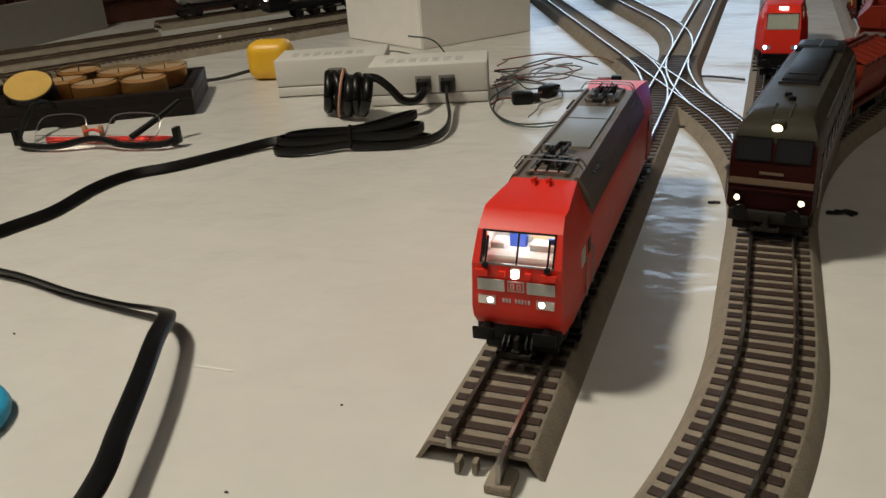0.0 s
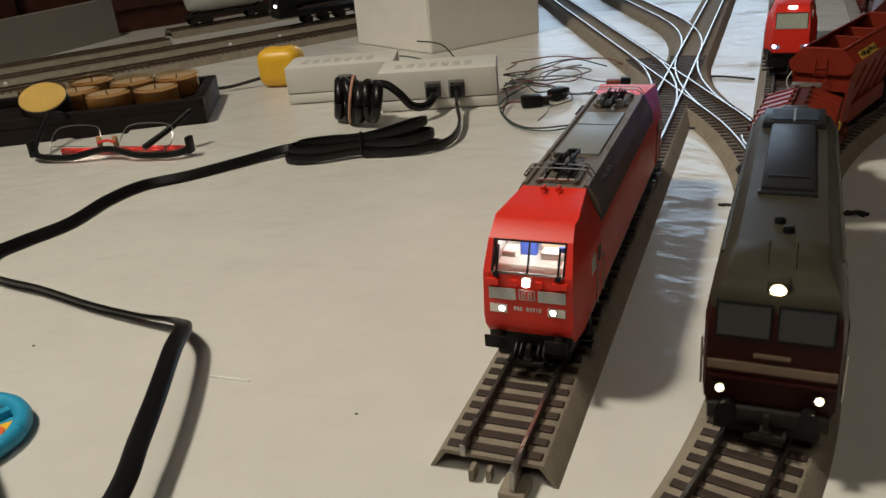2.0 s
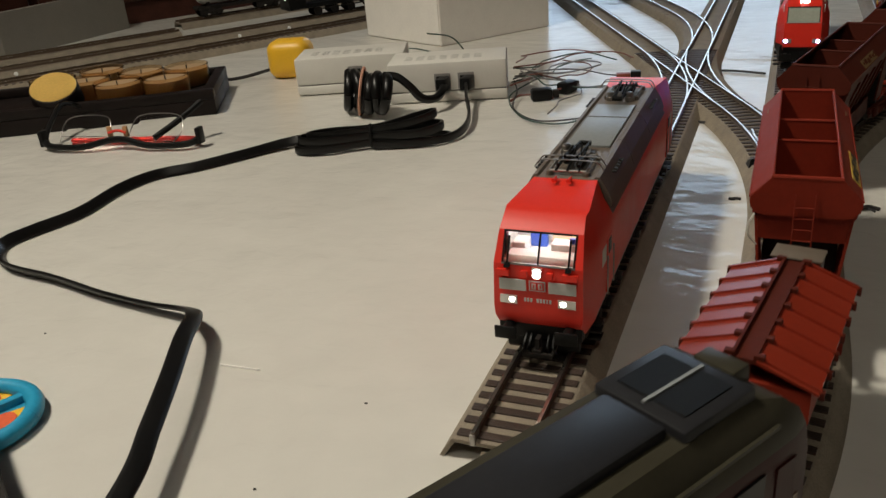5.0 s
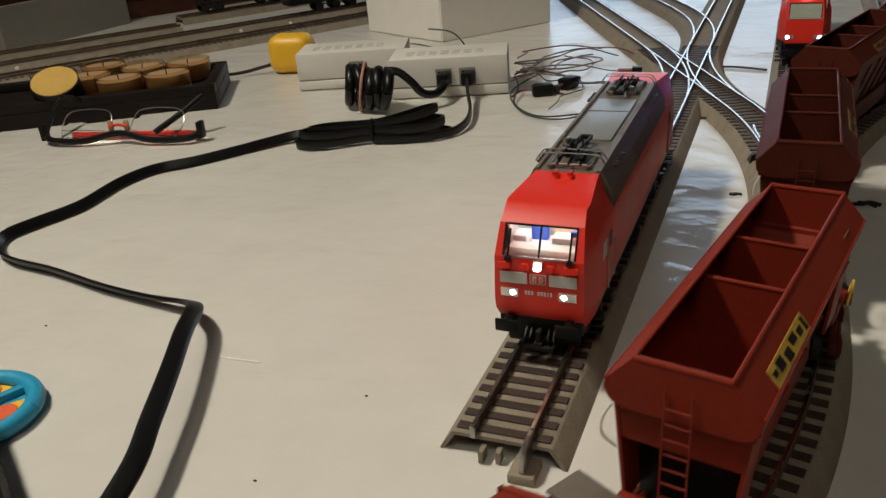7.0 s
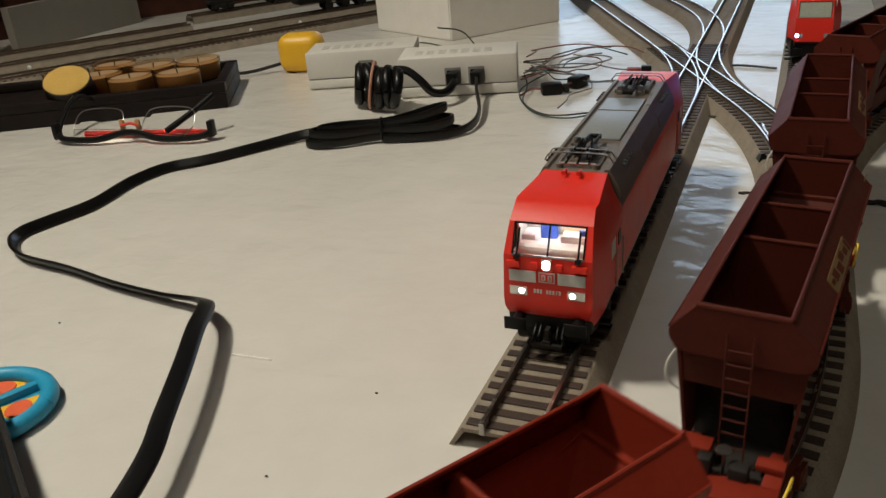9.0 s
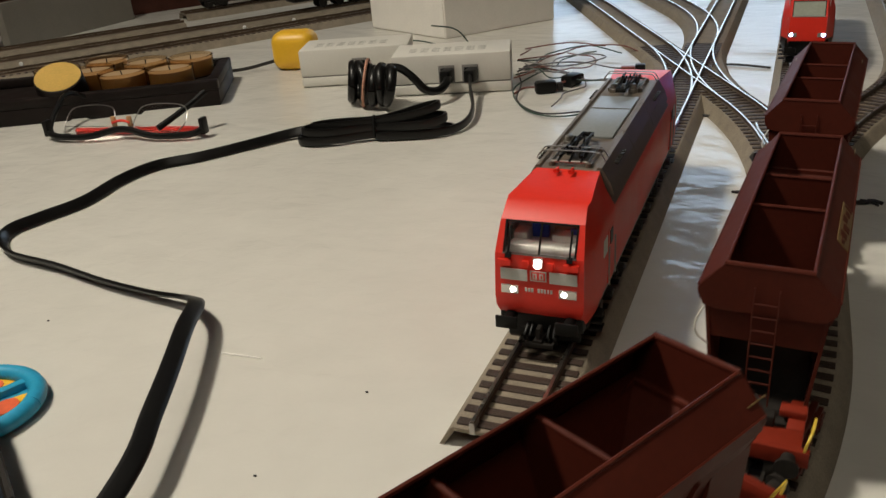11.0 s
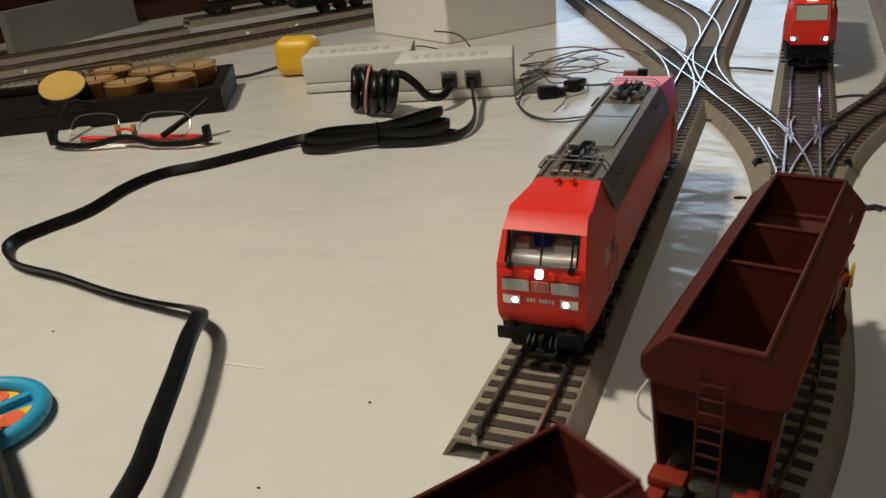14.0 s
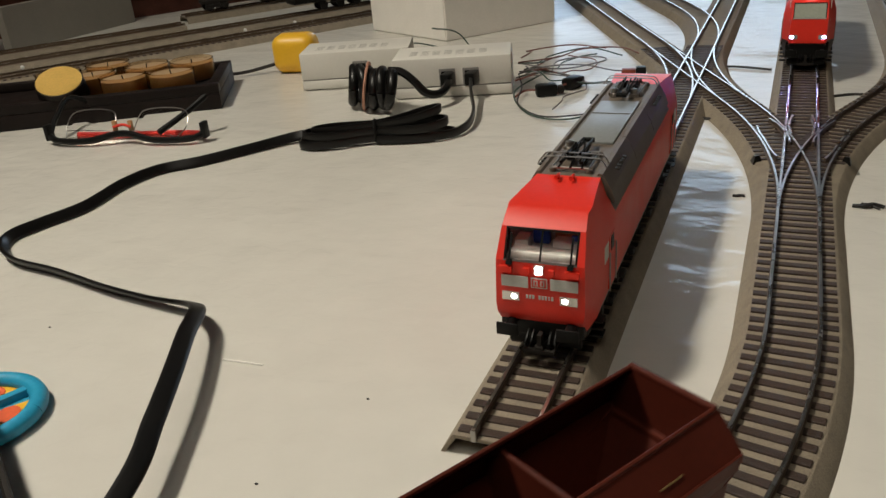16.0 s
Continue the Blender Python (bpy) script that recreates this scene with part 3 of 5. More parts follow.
        for k, w in enumerate((0.9, 0.9, 0.9, 0, 0.9, 0.9, 0.9, 0.5, 0.9)):
            if w:
                y = -0.0042 + k * 0.00105
                patch(y - 0.00035 * w, y + 0.00035 * w, 0.0220, 0.0233, 0.0001, 0.0003, "number_bar", STRIPE)
    # lamps
    for s in (-1, 1):
        ya, yb = s * 0.0068, s * 0.0126
        lampbox = patch(min(ya, yb), max(ya, yb), 0.0209, 0.0238, 0.0003, 0.0006, "headlight", REFLECTOR, lab="lit rectangular headlight")
        yl = s * (0.0085 if not second else 0.0105)
        bm = bmesh.new()
        bmesh.ops.create_icosphere(bm, subdivisions=2, radius=0.00108, matrix=Matrix.Translation((half + 0.0002, yl, 0.0224)) @ Matrix.Diagonal((0.5, 1, 1, 1)))
        part("bulb", bm, LED if not second else LED_COOL, lampbox, "glowing white bulb")
    zt = 0.0308 if not second else 0.047
    if second:
        bm = bmesh.new()
        box(bm, half - 0.024, -0.003, 0.0460, half - 0.0135, 0.003, 0.0480, bevel=0.0006)
        top = part("top_light", bm, LED, body, "lit top headlight")
    else:
        top = patch(-0.0016, 0.0016, 0.0312, 0.0340, 0.0006, 0.001, "top_light", REFLECTOR, lab="lit top headlight")
        for z in (0.0319, 0.0332):
            bm = bmesh.new()
            bmesh.ops.create_icosphere(bm, subdivisions=2, radius=0.0010, matrix=Matrix.Translation((half - front(z) + 0.0007, 0, z)) @ Matrix.Diagonal((0.5, 1.3, 0.9, 1)))
            part("bulb", bm, LED, top, "glowing white bulb")
    # underframe and ends
    part("underframe", boxes((-half + 0.006, -0.0145, 0.0062, half - 0.006, 0.0145, 0.0098), bevel=0.0008), DARK, ob, "black underframe")
    for sgn in (1, -1):
        part("buffer_beam", boxes((sgn * (half - 0.004) - 0.002, -0.0142, 0.0072, sgn * (half - 0.004) + 0.002, 0.0142, 0.0150 if not second else 0.0188), bevel=0.0006), BLACK, ob, "black buffer beam")
        buffers(ob, sgn * (half + 0.0035), 0.0118, BLACK, True, sgn)
        coupler(ob, sgn * (half - 0.001), sgn)
        bm = boxes((sgn * (half - 0.006) - 0.001, -0.0125, 0.0018, sgn * (half - 0.006) + 0.001, 0.0125, 0.0058), bevel=0.0004)
        part("snow_plough", bm, BLACK, ob, "black plough plate")
        bm = bmesh.new()
        for y in (-0.0045, -0.0028, 0.003, 0.0048):
            sweep(bm, smooth_line([(sgn * (half - 0.002), y, 0.0092), (sgn * (half + 0.0015), y * 1.05, 0.0065), (sgn * (half + 0.0005), y * 1.2, 0.0038)], 4), round_profile(0.0004, 6))
        part("brake_hose", bm, BLACK, ob, "black brake hoses")
    for x in (-0.062, 0.062):
        bogie(ob, x, 0.030, DARK)
    # roof: pale middle, side fairings, gear
    part("roof_panel", boxes((-0.030, -0.0085, 0.0488, 0.028, 0.0085, 0.0502), bevel=0.0004), ROOF_PALE, ob, "pale grey middle roof panel")
    part("roof_seam", boxes((-0.0105, -0.0084, 0.0502, -0.0100, 0.0084, 0.0504)), ROOF_GREY, ob)
    for s in (-1, 1):
        for xa, xb in ((-0.0625, -0.0205), (-0.020, 0.0195), (0.020, 0.0625)):
            pts = [(0.0093, 0.0486), (0.0104, 0.0502), (0.0118, 0.0500), (0.0150, 0.0445), (0.0163, 0.0405), (0.0155, 0.0395), (0.0133, 0.0436), (0.0111, 0.0484)]
            bm = sweep(bmesh.new(), [Vector((xa, 0, 0)), Vector((xb, 0, 0))], [(s * a, b) for a, b in pts])
            fair = part("roof_fairing", bm, ROOF_GREY, ob, "umber grey roof fairing", smooth=False)
        for xa in (-0.05, 0.034):
            bm = bmesh.new()
            for k in range(5):
                box(bm, xa + k * 0.0032, s * 0.01375 - 0.0012, 0.0470, xa + k * 0.0032 + 0.0018, s * 0.01375 + 0.0012, 0.0476)
            part("roof_grille", bm, DARK, ob, "dark roof grille")
    pantograph(ob, 0.051, 1)
    pantograph(ob, -0.051, -1)
    for y in (-0.0026, 0.0026):
        bm = cyl(bmesh.new(), (half - 0.036, y, 0.0486), (half - 0.036, y, 0.0508), 0.0005, 8)
        cyl(bm, (half - 0.037, y, 0.0508), (half - 0.0325, y, 0.0508), 0.0003, 8, 0.0008)
        part("horn", bm, RED, ob, "red signal horn")
    for x, y in ((-0.040, 0.004), (-0.040, -0.0045), (0.037, -0.006)):
        bm = lathe(bmesh.new(), (x, y, 0.049), [(0.0022, 0), (0.0022, 0.002), (0.0016, 0.0022), (0.0016, 0.004), (0.0008, 0.0044)], 14)
        part("roof_insulator", bm, METAL, ob, "silver roof insulator")
    for c in ob.children:
        if c.name.split(".")[0] in ("roof_panel", "roof_seam", "roof_fairing", "roof_grille", "roof_insulator", "pantograph", "horn"):
            c.location.z += 0.0011
    # sides
    for s in (-1, 1):
        def plate(x0, z0, x1, z1, material, name, lab="", t=0.0172, par=body):
            return part(name, boxes((x0, min(s * (t - 0.0003), s * (t + 0.0002)), z0, x1, max(s * (t - 0.0003), s * (t + 0.0002)), z1), bevel=0.0001), material, par, lab, smooth=False)
        for e in (-1, 1):
            xc = e * (half - 0.030)
            d = plate(xc - 0.0042, 0.0145, xc + 0.0042, 0.0343, RED, "door", "red cab door")
            plate(xc - 0.0021, 0.0285, xc + 0.0021, 0.0335, BLACK, "door_window", "dark door window", 0.01745, d)
            for k in (-0.0052, 0.0052):
                part("handrail", cyl(bmesh.new(), (xc + k, s * 0.0178, 0.0145), (xc + k, s * 0.0178, 0.029), 0.00028, 6), METAL, d, "thin metal handrail")
            w = plate(e * (half - 0.0215) - 0.003, 0.0275, e * (half - 0.0215) + 0.003, 0.0335, PALE, "side_window", "pale lit cab side window")
            bm = boxes(*[(e * (half - 0.016) - 0.0026, s * 0.0155 - 0.0022, z, e * (half - 0.016) + 0.0026, s * 0.0155 + 0.0022, z + 0.0006) for z in (0.0022, 0.005, 0.0078)])
            part("step", bm, DARK, ob, "black cab steps")
        for k in range(6):
            plate(-0.055 + k * 0.0205, 0.0102, -0.040 + k * 0.0205, 0.0106, DARK, "skirt_gap", t=0.0163)
        for k in range(8):
            x = -0.07 + k * 0.02
            part("rung", boxes((x - 0.002, s * 0.0168 - 0.001, 0.0065, x + 0.002, s * 0.0168 + 0.001, 0.0088), bevel=0.0003), DARK, ob)
    return ob


loco = electric_loco(pose(0, 0.043 + 0.1025, RAILTOP, 0, 0, -90), "traffic red electric locomotive with grey roof and lit lamps")
loco_b = electric_loco(pose(0.0775, 0.455 + 0.1025, RAILTOP, 0, 0, -90), "red electric locomotive with lit lamps on the far track", second=True)


def diesel_loco():
    ob = thing("diesel_locomotive", label="dark crimson diesel locomotive with olive grey roof and lit lamps", category="model locomotive", group="model locomotives")
    half = 0.090
    zs = (0.0085, 0.0120, 0.0310, 0.0375, 0.0415, 0.0445, 0.0466, 0.0470)
    face = (0.0150, 0.0162, 0.0160, 0.0156, 0.0146, 0.0130, 0.0108, 0.006)
    full = (0.0160, 0.0172, 0.0172, 0.0168, 0.0152, 0.0132, 0.0115, 0.006)

    def front(z):
        return max(0, 0.0125 - z) * 0.5 + max(0, z - 0.0295) * 0.18 + max(0, z - 0.0405) * 1.1 + max(0, z - 0.0445) * 3.0

    def ring(sign, back, widths, slope=1.0):
        return both_sides([(sign * (half - back - front(z) * slope), w, z) for w, z in zip(widths, zs)])
    rings = [ring(1, 0, face), ring(1, 0.006, full), ring(1, 0.03, full, 0), ring(-1, 0.03, full, 0), ring(-1, 0.006, full), ring(-1, 0, face)]
    bm = bmesh.new()
    loft(bm, rings, None, caps=(False, False))
    front_cap(bm, rings[0])
    front_cap(bm, rings[-1])
    bmesh.ops.remove_doubles(bm, verts=bm.verts, dist=1e-6)
    for f in bm.faces:
        f.material_index = 1 if f.calc_center_median().z > 0.0385 else 0
    body = part("body", bm, [DIESEL_RED, DIESEL_ROOF], ob, "dark crimson body with olive grey roof, both darkened for shade")
    for sgn in (1, -1):
        def patch(y0, y1, z0, z1, proud, deep, name, material, lab="", par=body):
            f = lambda z, d: sgn * (half - front(z) + d)
            bm = loft(bmesh.new(), [[Vector((f(z0, d), y0, z0)), Vector((f(z0, d), y1, z0)), Vector((f(z1, d), y1, z1)), Vector((f(z1, d), y0, z1))] for d in (proud - deep, proud)])
            return part(name, bm, material, par, lab, smooth=False)
        for y0, y1 in ((-0.0138, -0.0012), (0.0012, 0.0138)):
            fr = patch(y0 - 0.0005, y1 + 0.0005, 0.0303, 0.0394, 0.0003, 0.0006, "window_frame", BLACK, "black window frame")
            patch(y0, y1, 0.0309, 0.0388, 0.0005, 0.0004, "window_pane", DARK_GLASS, "dark cab window", fr)
        patch(-0.0158, 0.0158, 0.0208, 0.0232, 0.0003, 0.0005, "stripe", CREAM, "cream waist stripe, darkened for shade")
        patch(-0.0158, 0.0158, 0.0183, 0.0190, 0.0006, 0.0007, "trim_line", DIESEL_RED)
        patch(-0.0045, 0.0045, 0.0252, 0.0262, 0.0003, 0.0004, "number_bar", CREAM)
        for y in (-0.0122, 0.0122):
            h = patch(y - 0.0017, y + 0.0017, 0.0138, 0.0164, 0.0006, 0.001, "headlight", BLACK, "lit round headlight")
            bm = bmesh.new()
            bmesh.ops.create_icosphere(bm, subdivisions=2, radius=0.0012, matrix=Matrix.Translation((sgn * (half + 0.0006), y, 0.0151)) @ Matrix.Diagonal((0.5, 1, 1, 1)))
            part("bulb", bm, LED_WARM if sgn > 0 else REFLECTOR, h, "small lamp bulb")
        xl = sgn * (half - 0.006)
        bm = box(bmesh.new(), xl - 0.004, -0.0028, 0.0402, xl + 0.0022, 0.0028, 0.0450, bevel=0.0008)
        tl = part("top_light", bm, DIESEL_ROOF, body, "roof headlight housing")
        bm = bmesh.new()
        bmesh.ops.create_icosphere(bm, subdivisions=2, radius=0.0019, matrix=Matrix.Translation((xl + sgn * 0.0023, 0, 0.0427)) @ Matrix.Diagonal((0.4, 1.1, 0.85, 1)))
        part("bulb", bm, LED_WARM if sgn > 0 else REFLECTOR, tl, "warm glowing lamp")
        for y in (-0.0034, 0.0034):
            bm = sweep(bmesh.new(), [Vector((sgn * (half - 0.006), y, 0.0428)), Vector((sgn * (half - 0.014), y, 0.0462)), Vector((sgn * (half - 0.025), y, 0.0472))], round_profile(0.0006, 6))
            part("roof_rib", bm, DIESEL_ROOF, body)
        part("buffer_beam", boxes((sgn * (half - 0.001) - 0.002, -0.0152, 0.0055, sgn * (half - 0.001) + 0.002, 0.0152, 0.0102), bevel=0.0006), DARK, ob, "dark buffer beam")
        buffers(ob, sgn * (half + 0.004), 0.0105, BLACK, False, sgn)
        coupler(ob, sgn * half, sgn)
        part("plough", boxes((sgn * (half - 0.002) - 0.0008, -0.0135, 0.0015, sgn * (half - 0.002) + 0.0008, 0.0135, 0.005), bevel=0.0003), DARK, ob)
        for y in (-0.015, 0.015):
            part("handrail", cyl(bmesh.new(), (sgn * (half - 0.001), y * 1.06, 0.013), (sgn * (half - 0.001), y * 1.06, 0.024), 0.0003, 6), METAL, ob, "thin metal handrail")
    # roof gear
    part("engine_hood", boxes((-0.052, -0.0078, 0.0445, 0.0235, 0.0078, 0.0490), bevel=0.0011), DIESEL_HOOD, ob, "slate grey roof hood")
    part("hood_lip", boxes((0.0230, -0.0086, 0.0445, 0.0258, 0.0086, 0.0478), (0.0130, -0.0062, 0.0488, 0.0144, 0.0062, 0.0495), bevel=0.0004), DIESEL_HOOD, ob)
    fan = part("fan_hatch", boxes((-0.076, -0.0112, 0.0445, -0.0525, 0.0112, 0.0490), bevel=0.0009), DIESEL_HOOD, ob, "dark roof fan hatch")
    part("grille", boxes((-0.072, -0.0082, 0.0488, -0.0565, -0.0006, 0.0493), (-0.072, 0.0006, 0.0488, -0.0565, 0.0082, 0.0493)), BLACK, fan, "black roof grille")
    part("hatch_bar", boxes((-0.074, -0.0004, 0.0488, -0.0545, 0.0004, 0.0495)), ROOF_PALE, fan)
    part("exhaust_box", boxes((-0.0835, -0.005, 0.0440, -0.0775, 0.005, 0.0482), bevel=0.0006), DIESEL_ROOF, ob)
    for x, y in ((0.0495, -0.0012), (0.0565, 0.0012)):
        bm = lathe(bmesh.new(), (x, y, 0.0468), [(0.0016, 0), (0.0016, 0.0012), (0.0013, 0.0018), (0.0005, 0.002)], 14)
        part("roof_vent", bm, BLACK, ob, "small black roof vent")
    for s in (-1, 1):
        sh = part("shoulder_strip", boxes((-0.078, s * 0.0152 - 0.0006, 0.0408, 0.06, s * 0.0152 + 0.0006, 0.0417)), DIESEL_ROOF, ob)
        for k in range(9):
            x = -0.066 + k * 0.0155
            g = part("side_grille" if k % 3 else "side_window", boxes((x - 0.0052, s * 0.0171 - 0.0003, 0.0265, x + 0.0052, s * 0.0171 + 0.0004, 0.0345), bevel=0.0002), BLACK, body, "black side grille" if k % 3 else "dark side window", smooth=False)
        part("side_stripe", boxes((-0.085, s * 0.0171 - 0.0003, 0.0208, 0.085, s * 0.0171 + 0.0003, 0.0232)), CREAM, body, "cream waist stripe, darkened for shade", smooth=False)
        for e in (-1, 1):
            x = e * 0.079
            d = part("door", boxes((x - 0.0036, s * 0.0172 - 0.0002, 0.013, x + 0.0036, s * 0.0172 + 0.0003, 0.0335), bevel=0.0001), DIESEL_RED, body, "dark crimson cab door", smooth=False)
            part("handrail", cyl(bmesh.new(), (x + 0.0046, s * 0.0178, 0.012), (x + 0.0046, s * 0.0178, 0.026), 0.0003, 6), METAL, d, "thin metal handrail")
        part("fuel_tank", boxes((-0.022, s * 0.0105 - 0.0035, 0.0028, 0.022, s * 0.0105 + 0.0035, 0.0088), bevel=0.001), DARK, ob)
    part("underframe", boxes((-half + 0.006, -0.0145, 0.0068, half - 0.006, 0.0145, 0.0095)), DARK, ob, "black underframe")
    return ob, [bogie(ob, x, 0.026, DARK) for x in (0.0670, -0.0670)]


def hopper(material, label, plate_material, plate_at=0.0):
    """An open hopper: sloped upper sides, rounded end walls, open platforms at both ends."""
    ob = thing("hopper_wagon", label=label, category="model wagon", group="freight train")
    H, RIM_Y, RIM_Z, WIDE, WIDE_Z = 0.0552, 0.0105, 0.0530, 0.0169, 0.0458
    for s in (-1, 1):
        prof = [(RIM_Y - 0.0007, RIM_Z - 0.0004), (RIM_Y, RIM_Z), (WIDE - 0.0002, WIDE_Z + 0.0003), (WIDE, WIDE_Z - 0.0004), (WIDE - 0.0004, WIDE_Z - 0.0040), (WIDE - 0.0013, WIDE_Z - 0.0040), (WIDE - 0.0010, WIDE_Z)]
        side = part("side_wall", sweep(bmesh.new(), [Vector((-H, 0, 0)), Vector((H, 0, 0))], [(s * a, b) for a, b in prof]), material, ob, smooth=False)
        # lower panel, cut back towards the ends
        low = ((-H, WIDE - 0.0006, WIDE_Z - 0.0038), (H, WIDE - 0.0006, WIDE_Z - 0.0038), (0.0370, 0.0076, 0.0170), (-0.0370, 0.0076, 0.0170))
        bm = loft(bmesh.new(), [[Vector((x, s * (y - o), z)) for x, y, z in low] for o in (0, 0.0010)])
        part("lower_side", bm, material, side, smooth=False)
        part("rim", cyl(bmesh.new(), (-H, s * (RIM_Y - 0.0002), RIM_Z - 0.0001), (H, s * (RIM_Y - 0.0002), RIM_Z - 0.0001), 0.00055, 8), material, side)
        part("edge_bead", cyl(bmesh.new(), (-H, s * WIDE, WIDE_Z), (H, s * WIDE, WIDE_Z), 0.00035, 6), material, side)
        for k in range(5):
            x = -0.034 + k * 0.017
            bm = sweep(bmesh.new(), [Vector((x, s * (WIDE - 0.0004), WIDE_Z - 0.0042)), Vector((x, s * 0.0080, 0.0172))], [(-0.0006, -0.0004), (0.0006, -0.0004), (0.0006, 0.0004), (-0.0006, 0.0004)], up=Vector((1, 0, 0)))
            part("side_rib", bm, material, side)
        # plate with printed bars on the sloping upper panel
        slope = Vector((0, (WIDE - RIM_Y) * s, WIDE_Z - RIM_Z))
        d = slope.normalized()
        nrm = Vector((0, (RIM_Z - WIDE_Z) * s, WIDE - RIM_Y)).normalized()
        base = Vector((plate_at, s * RIM_Y, RIM_Z))

        def slab(x0, x1, a0, a1, proud, name, mt, par, lab=""):
            pts = [base + Vector((x, 0, 0)) + d * a for x, a in ((x0, a0), (x1, a0), (x1, a1), (x0, a1))]
            return part(name, loft(bmesh.new(), [[p + nrm * (proud - 0.0003) for p in pts], [p + nrm * proud for p in pts]]), mt, par, lab, smooth=False)
        if s > 0 and plate_material:
            pl = slab(0.015, 0.043, 0.0048, 0.0093, 0.00025, "label_plate", plate_material, side, "worn yellow label plate")
            for k, (a, b) in enumerate(((0.0158, 0.0175), (0.019, 0.0222), (0.0235, 0.0275), (0.029, 0.033), (0.0345, 0.0385), (0.0395, 0.0420))):
                slab(a, b, 0.0055 + 0.0007 * (k % 2), 0.0086 - 0.0006 * (k % 3), 0.0004, "print_bar", RUST_DARK if plate_at else BLACK, pl)
        slab(-0.040, -0.034, 0.0062, 0.0065, 0.0003, "print_bar", LABEL_FADED, side)
    for x in (-H, -0.0190, 0.0075, H):
        end = abs(x) == H
        if end:
            pts = [(RIM_Y, RIM_Z), (WIDE - 0.0004, WIDE_Z + 0.0002), (WIDE, WIDE_Z - 0.0006), (WIDE - 0.0001, WIDE_Z - 0.0022), (WIDE - 0.0011, WIDE_Z - 0.0043), (WIDE - 0.0028, WIDE_Z - 0.0056), (WIDE - 0.0050, WIDE_Z - 0.0060)]
        else:
            pts = [(RIM_Y - 0.0004, RIM_Z - 0.0028), (WIDE - 0.0012, WIDE_Z - 0.0006), (WIDE - 0.0020, WIDE_Z - 0.0040), (0.0070, 0.0175)]
        t = 0.0006 if end else 0.0004
        bm = loft(bmesh.new(), [[Vector((x + d, s * y, z)) for s, L in ((1, pts), (-1, pts[::-1])) for y, z in L] for d in (-t, t)])
        pan = part("end_wall" if end else "partition", bm, material, ob, smooth=False)
        part("rim", cyl(bmesh.new(), (x, -RIM_Y, pts[0][1]), (x, RIM_Y, pts[0][1]), 0.0008 if end else 0.0006, 8), material, pan)
        if end:
            e = 1 if x > 0 else -1
            xo = x + e * 0.0011
            bm = bmesh.new()
            for y in (-0.0030, 0.0030):
                cyl(bm, (xo, y, 0.0475), (xo + e * 0.0016, y, 0.0128), 0.00024, 6)
            for k in range(8):
                z = 0.0165 + k * 0.0038
                xz = xo + e * 0.0016 * (0.0475 - z) / 0.0347
                cyl(bm, (xz, -0.0030, z), (xz, 0.0030, z), 0.0002, 6)
            part("ladder", bm, material, pan, "thin end ladder")
            # corner plates that carry the overhang, narrowing downwards
            for y in (-1, 1):
                cor = ((x - e * 0.001, 0.0152, 0.0404), (x - e * 0.014, 0.0146, 0.0370), (x - e * 0.014, 0.0122, 0.0126), (x - e * 0.0005, 0.0124, 0.0126))
                part("corner_plate", loft(bmesh.new(), [[Vector((px, y * (py - o), pz)) for px, py, pz in cor] for o in (0, 0.0009)]), material, ob, smooth=False)
            skirt = ((-0.0146, 0.0404), (0.0146, 0.0404), (0.0137, 0.0305), (-0.0137, 0.0305))
            part("end_skirt", loft(bmesh.new(), [[Vector((x - e * o, y, z)) for y, z in skirt] for o in (0.0012, 0.0019)]), material, ob, smooth=False)
    for e in (-1, 1):
        # sloping end floors under the box
        bm = loft(bmesh.new(), [[Vector((e * (H - 0.0004), -0.0158, 0.0402 + d)), Vector((e * (H - 0.0004), 0.0158, 0.0402 + d)), Vector((e * 0.0366, 0.0072, 0.0167 + d)), Vector((e * 0.0366, -0.0072, 0.0167 + d))] for d in (0, 0.0007)])
        part("slope_sheet", bm, material, ob, smooth=False)
        # the shade of the recess is put into the bulkhead's dark colour
        part("end_bulkhead", boxes((e * 0.0460 - 0.0006, -0.0118, 0.0100, e * 0.0460 + 0.0006, 0.0118, 0.0282), bevel=0.0003), DARK, ob, "recessed end bulkhead, its shade put into the dark colour")

        def bx(x0, x1, y0, y1, z0, z1):
            return (min(e * x0, e * x1), y0, z0, max(e * x0, e * x1), y1, z1)
        part("platform", boxes(bx(0.0640, 0.0720, -0.0128, 0.0128, 0.0108, 0.0127), bx(0.0505, 0.0640, -0.0128, -0.0085, 0.0108, 0.0127), bx(0.0505, 0.0640, 0.0085, 0.0128, 0.0108, 0.0127), bevel=0.0004), RUST, ob, "oxide red end platform")
        # a dark plate stands in for the shade in the platform opening
        part("pit_shade", boxes(bx(0.0380, 0.0640, -0.0085, 0.0085, 0.0100, 0.0109)), DARK, ob, "dark plate in place of the shaded opening in the platform")
        part("raised_beam", boxes(bx(0.0545, 0.0600, -0.0132, -0.0045, 0.0127, 0.0158), bx(0.0555, 0.0595, 0.0062, 0.0130, 0.0127, 0.0150), bevel=0.0005), RUST, ob, "oxide red raised beam")
        part("buffer_beam", boxes((e * 0.0720 - 0.001, -0.0148, 0.0082, e * 0.0720 + 0.001, 0.0148, 0.0130), bevel=0.0003), RUST, ob)
        buffers(ob, e * 0.0766, 0.0105, DARK, False, e)
        coupler(ob, e * 0.0725, e)
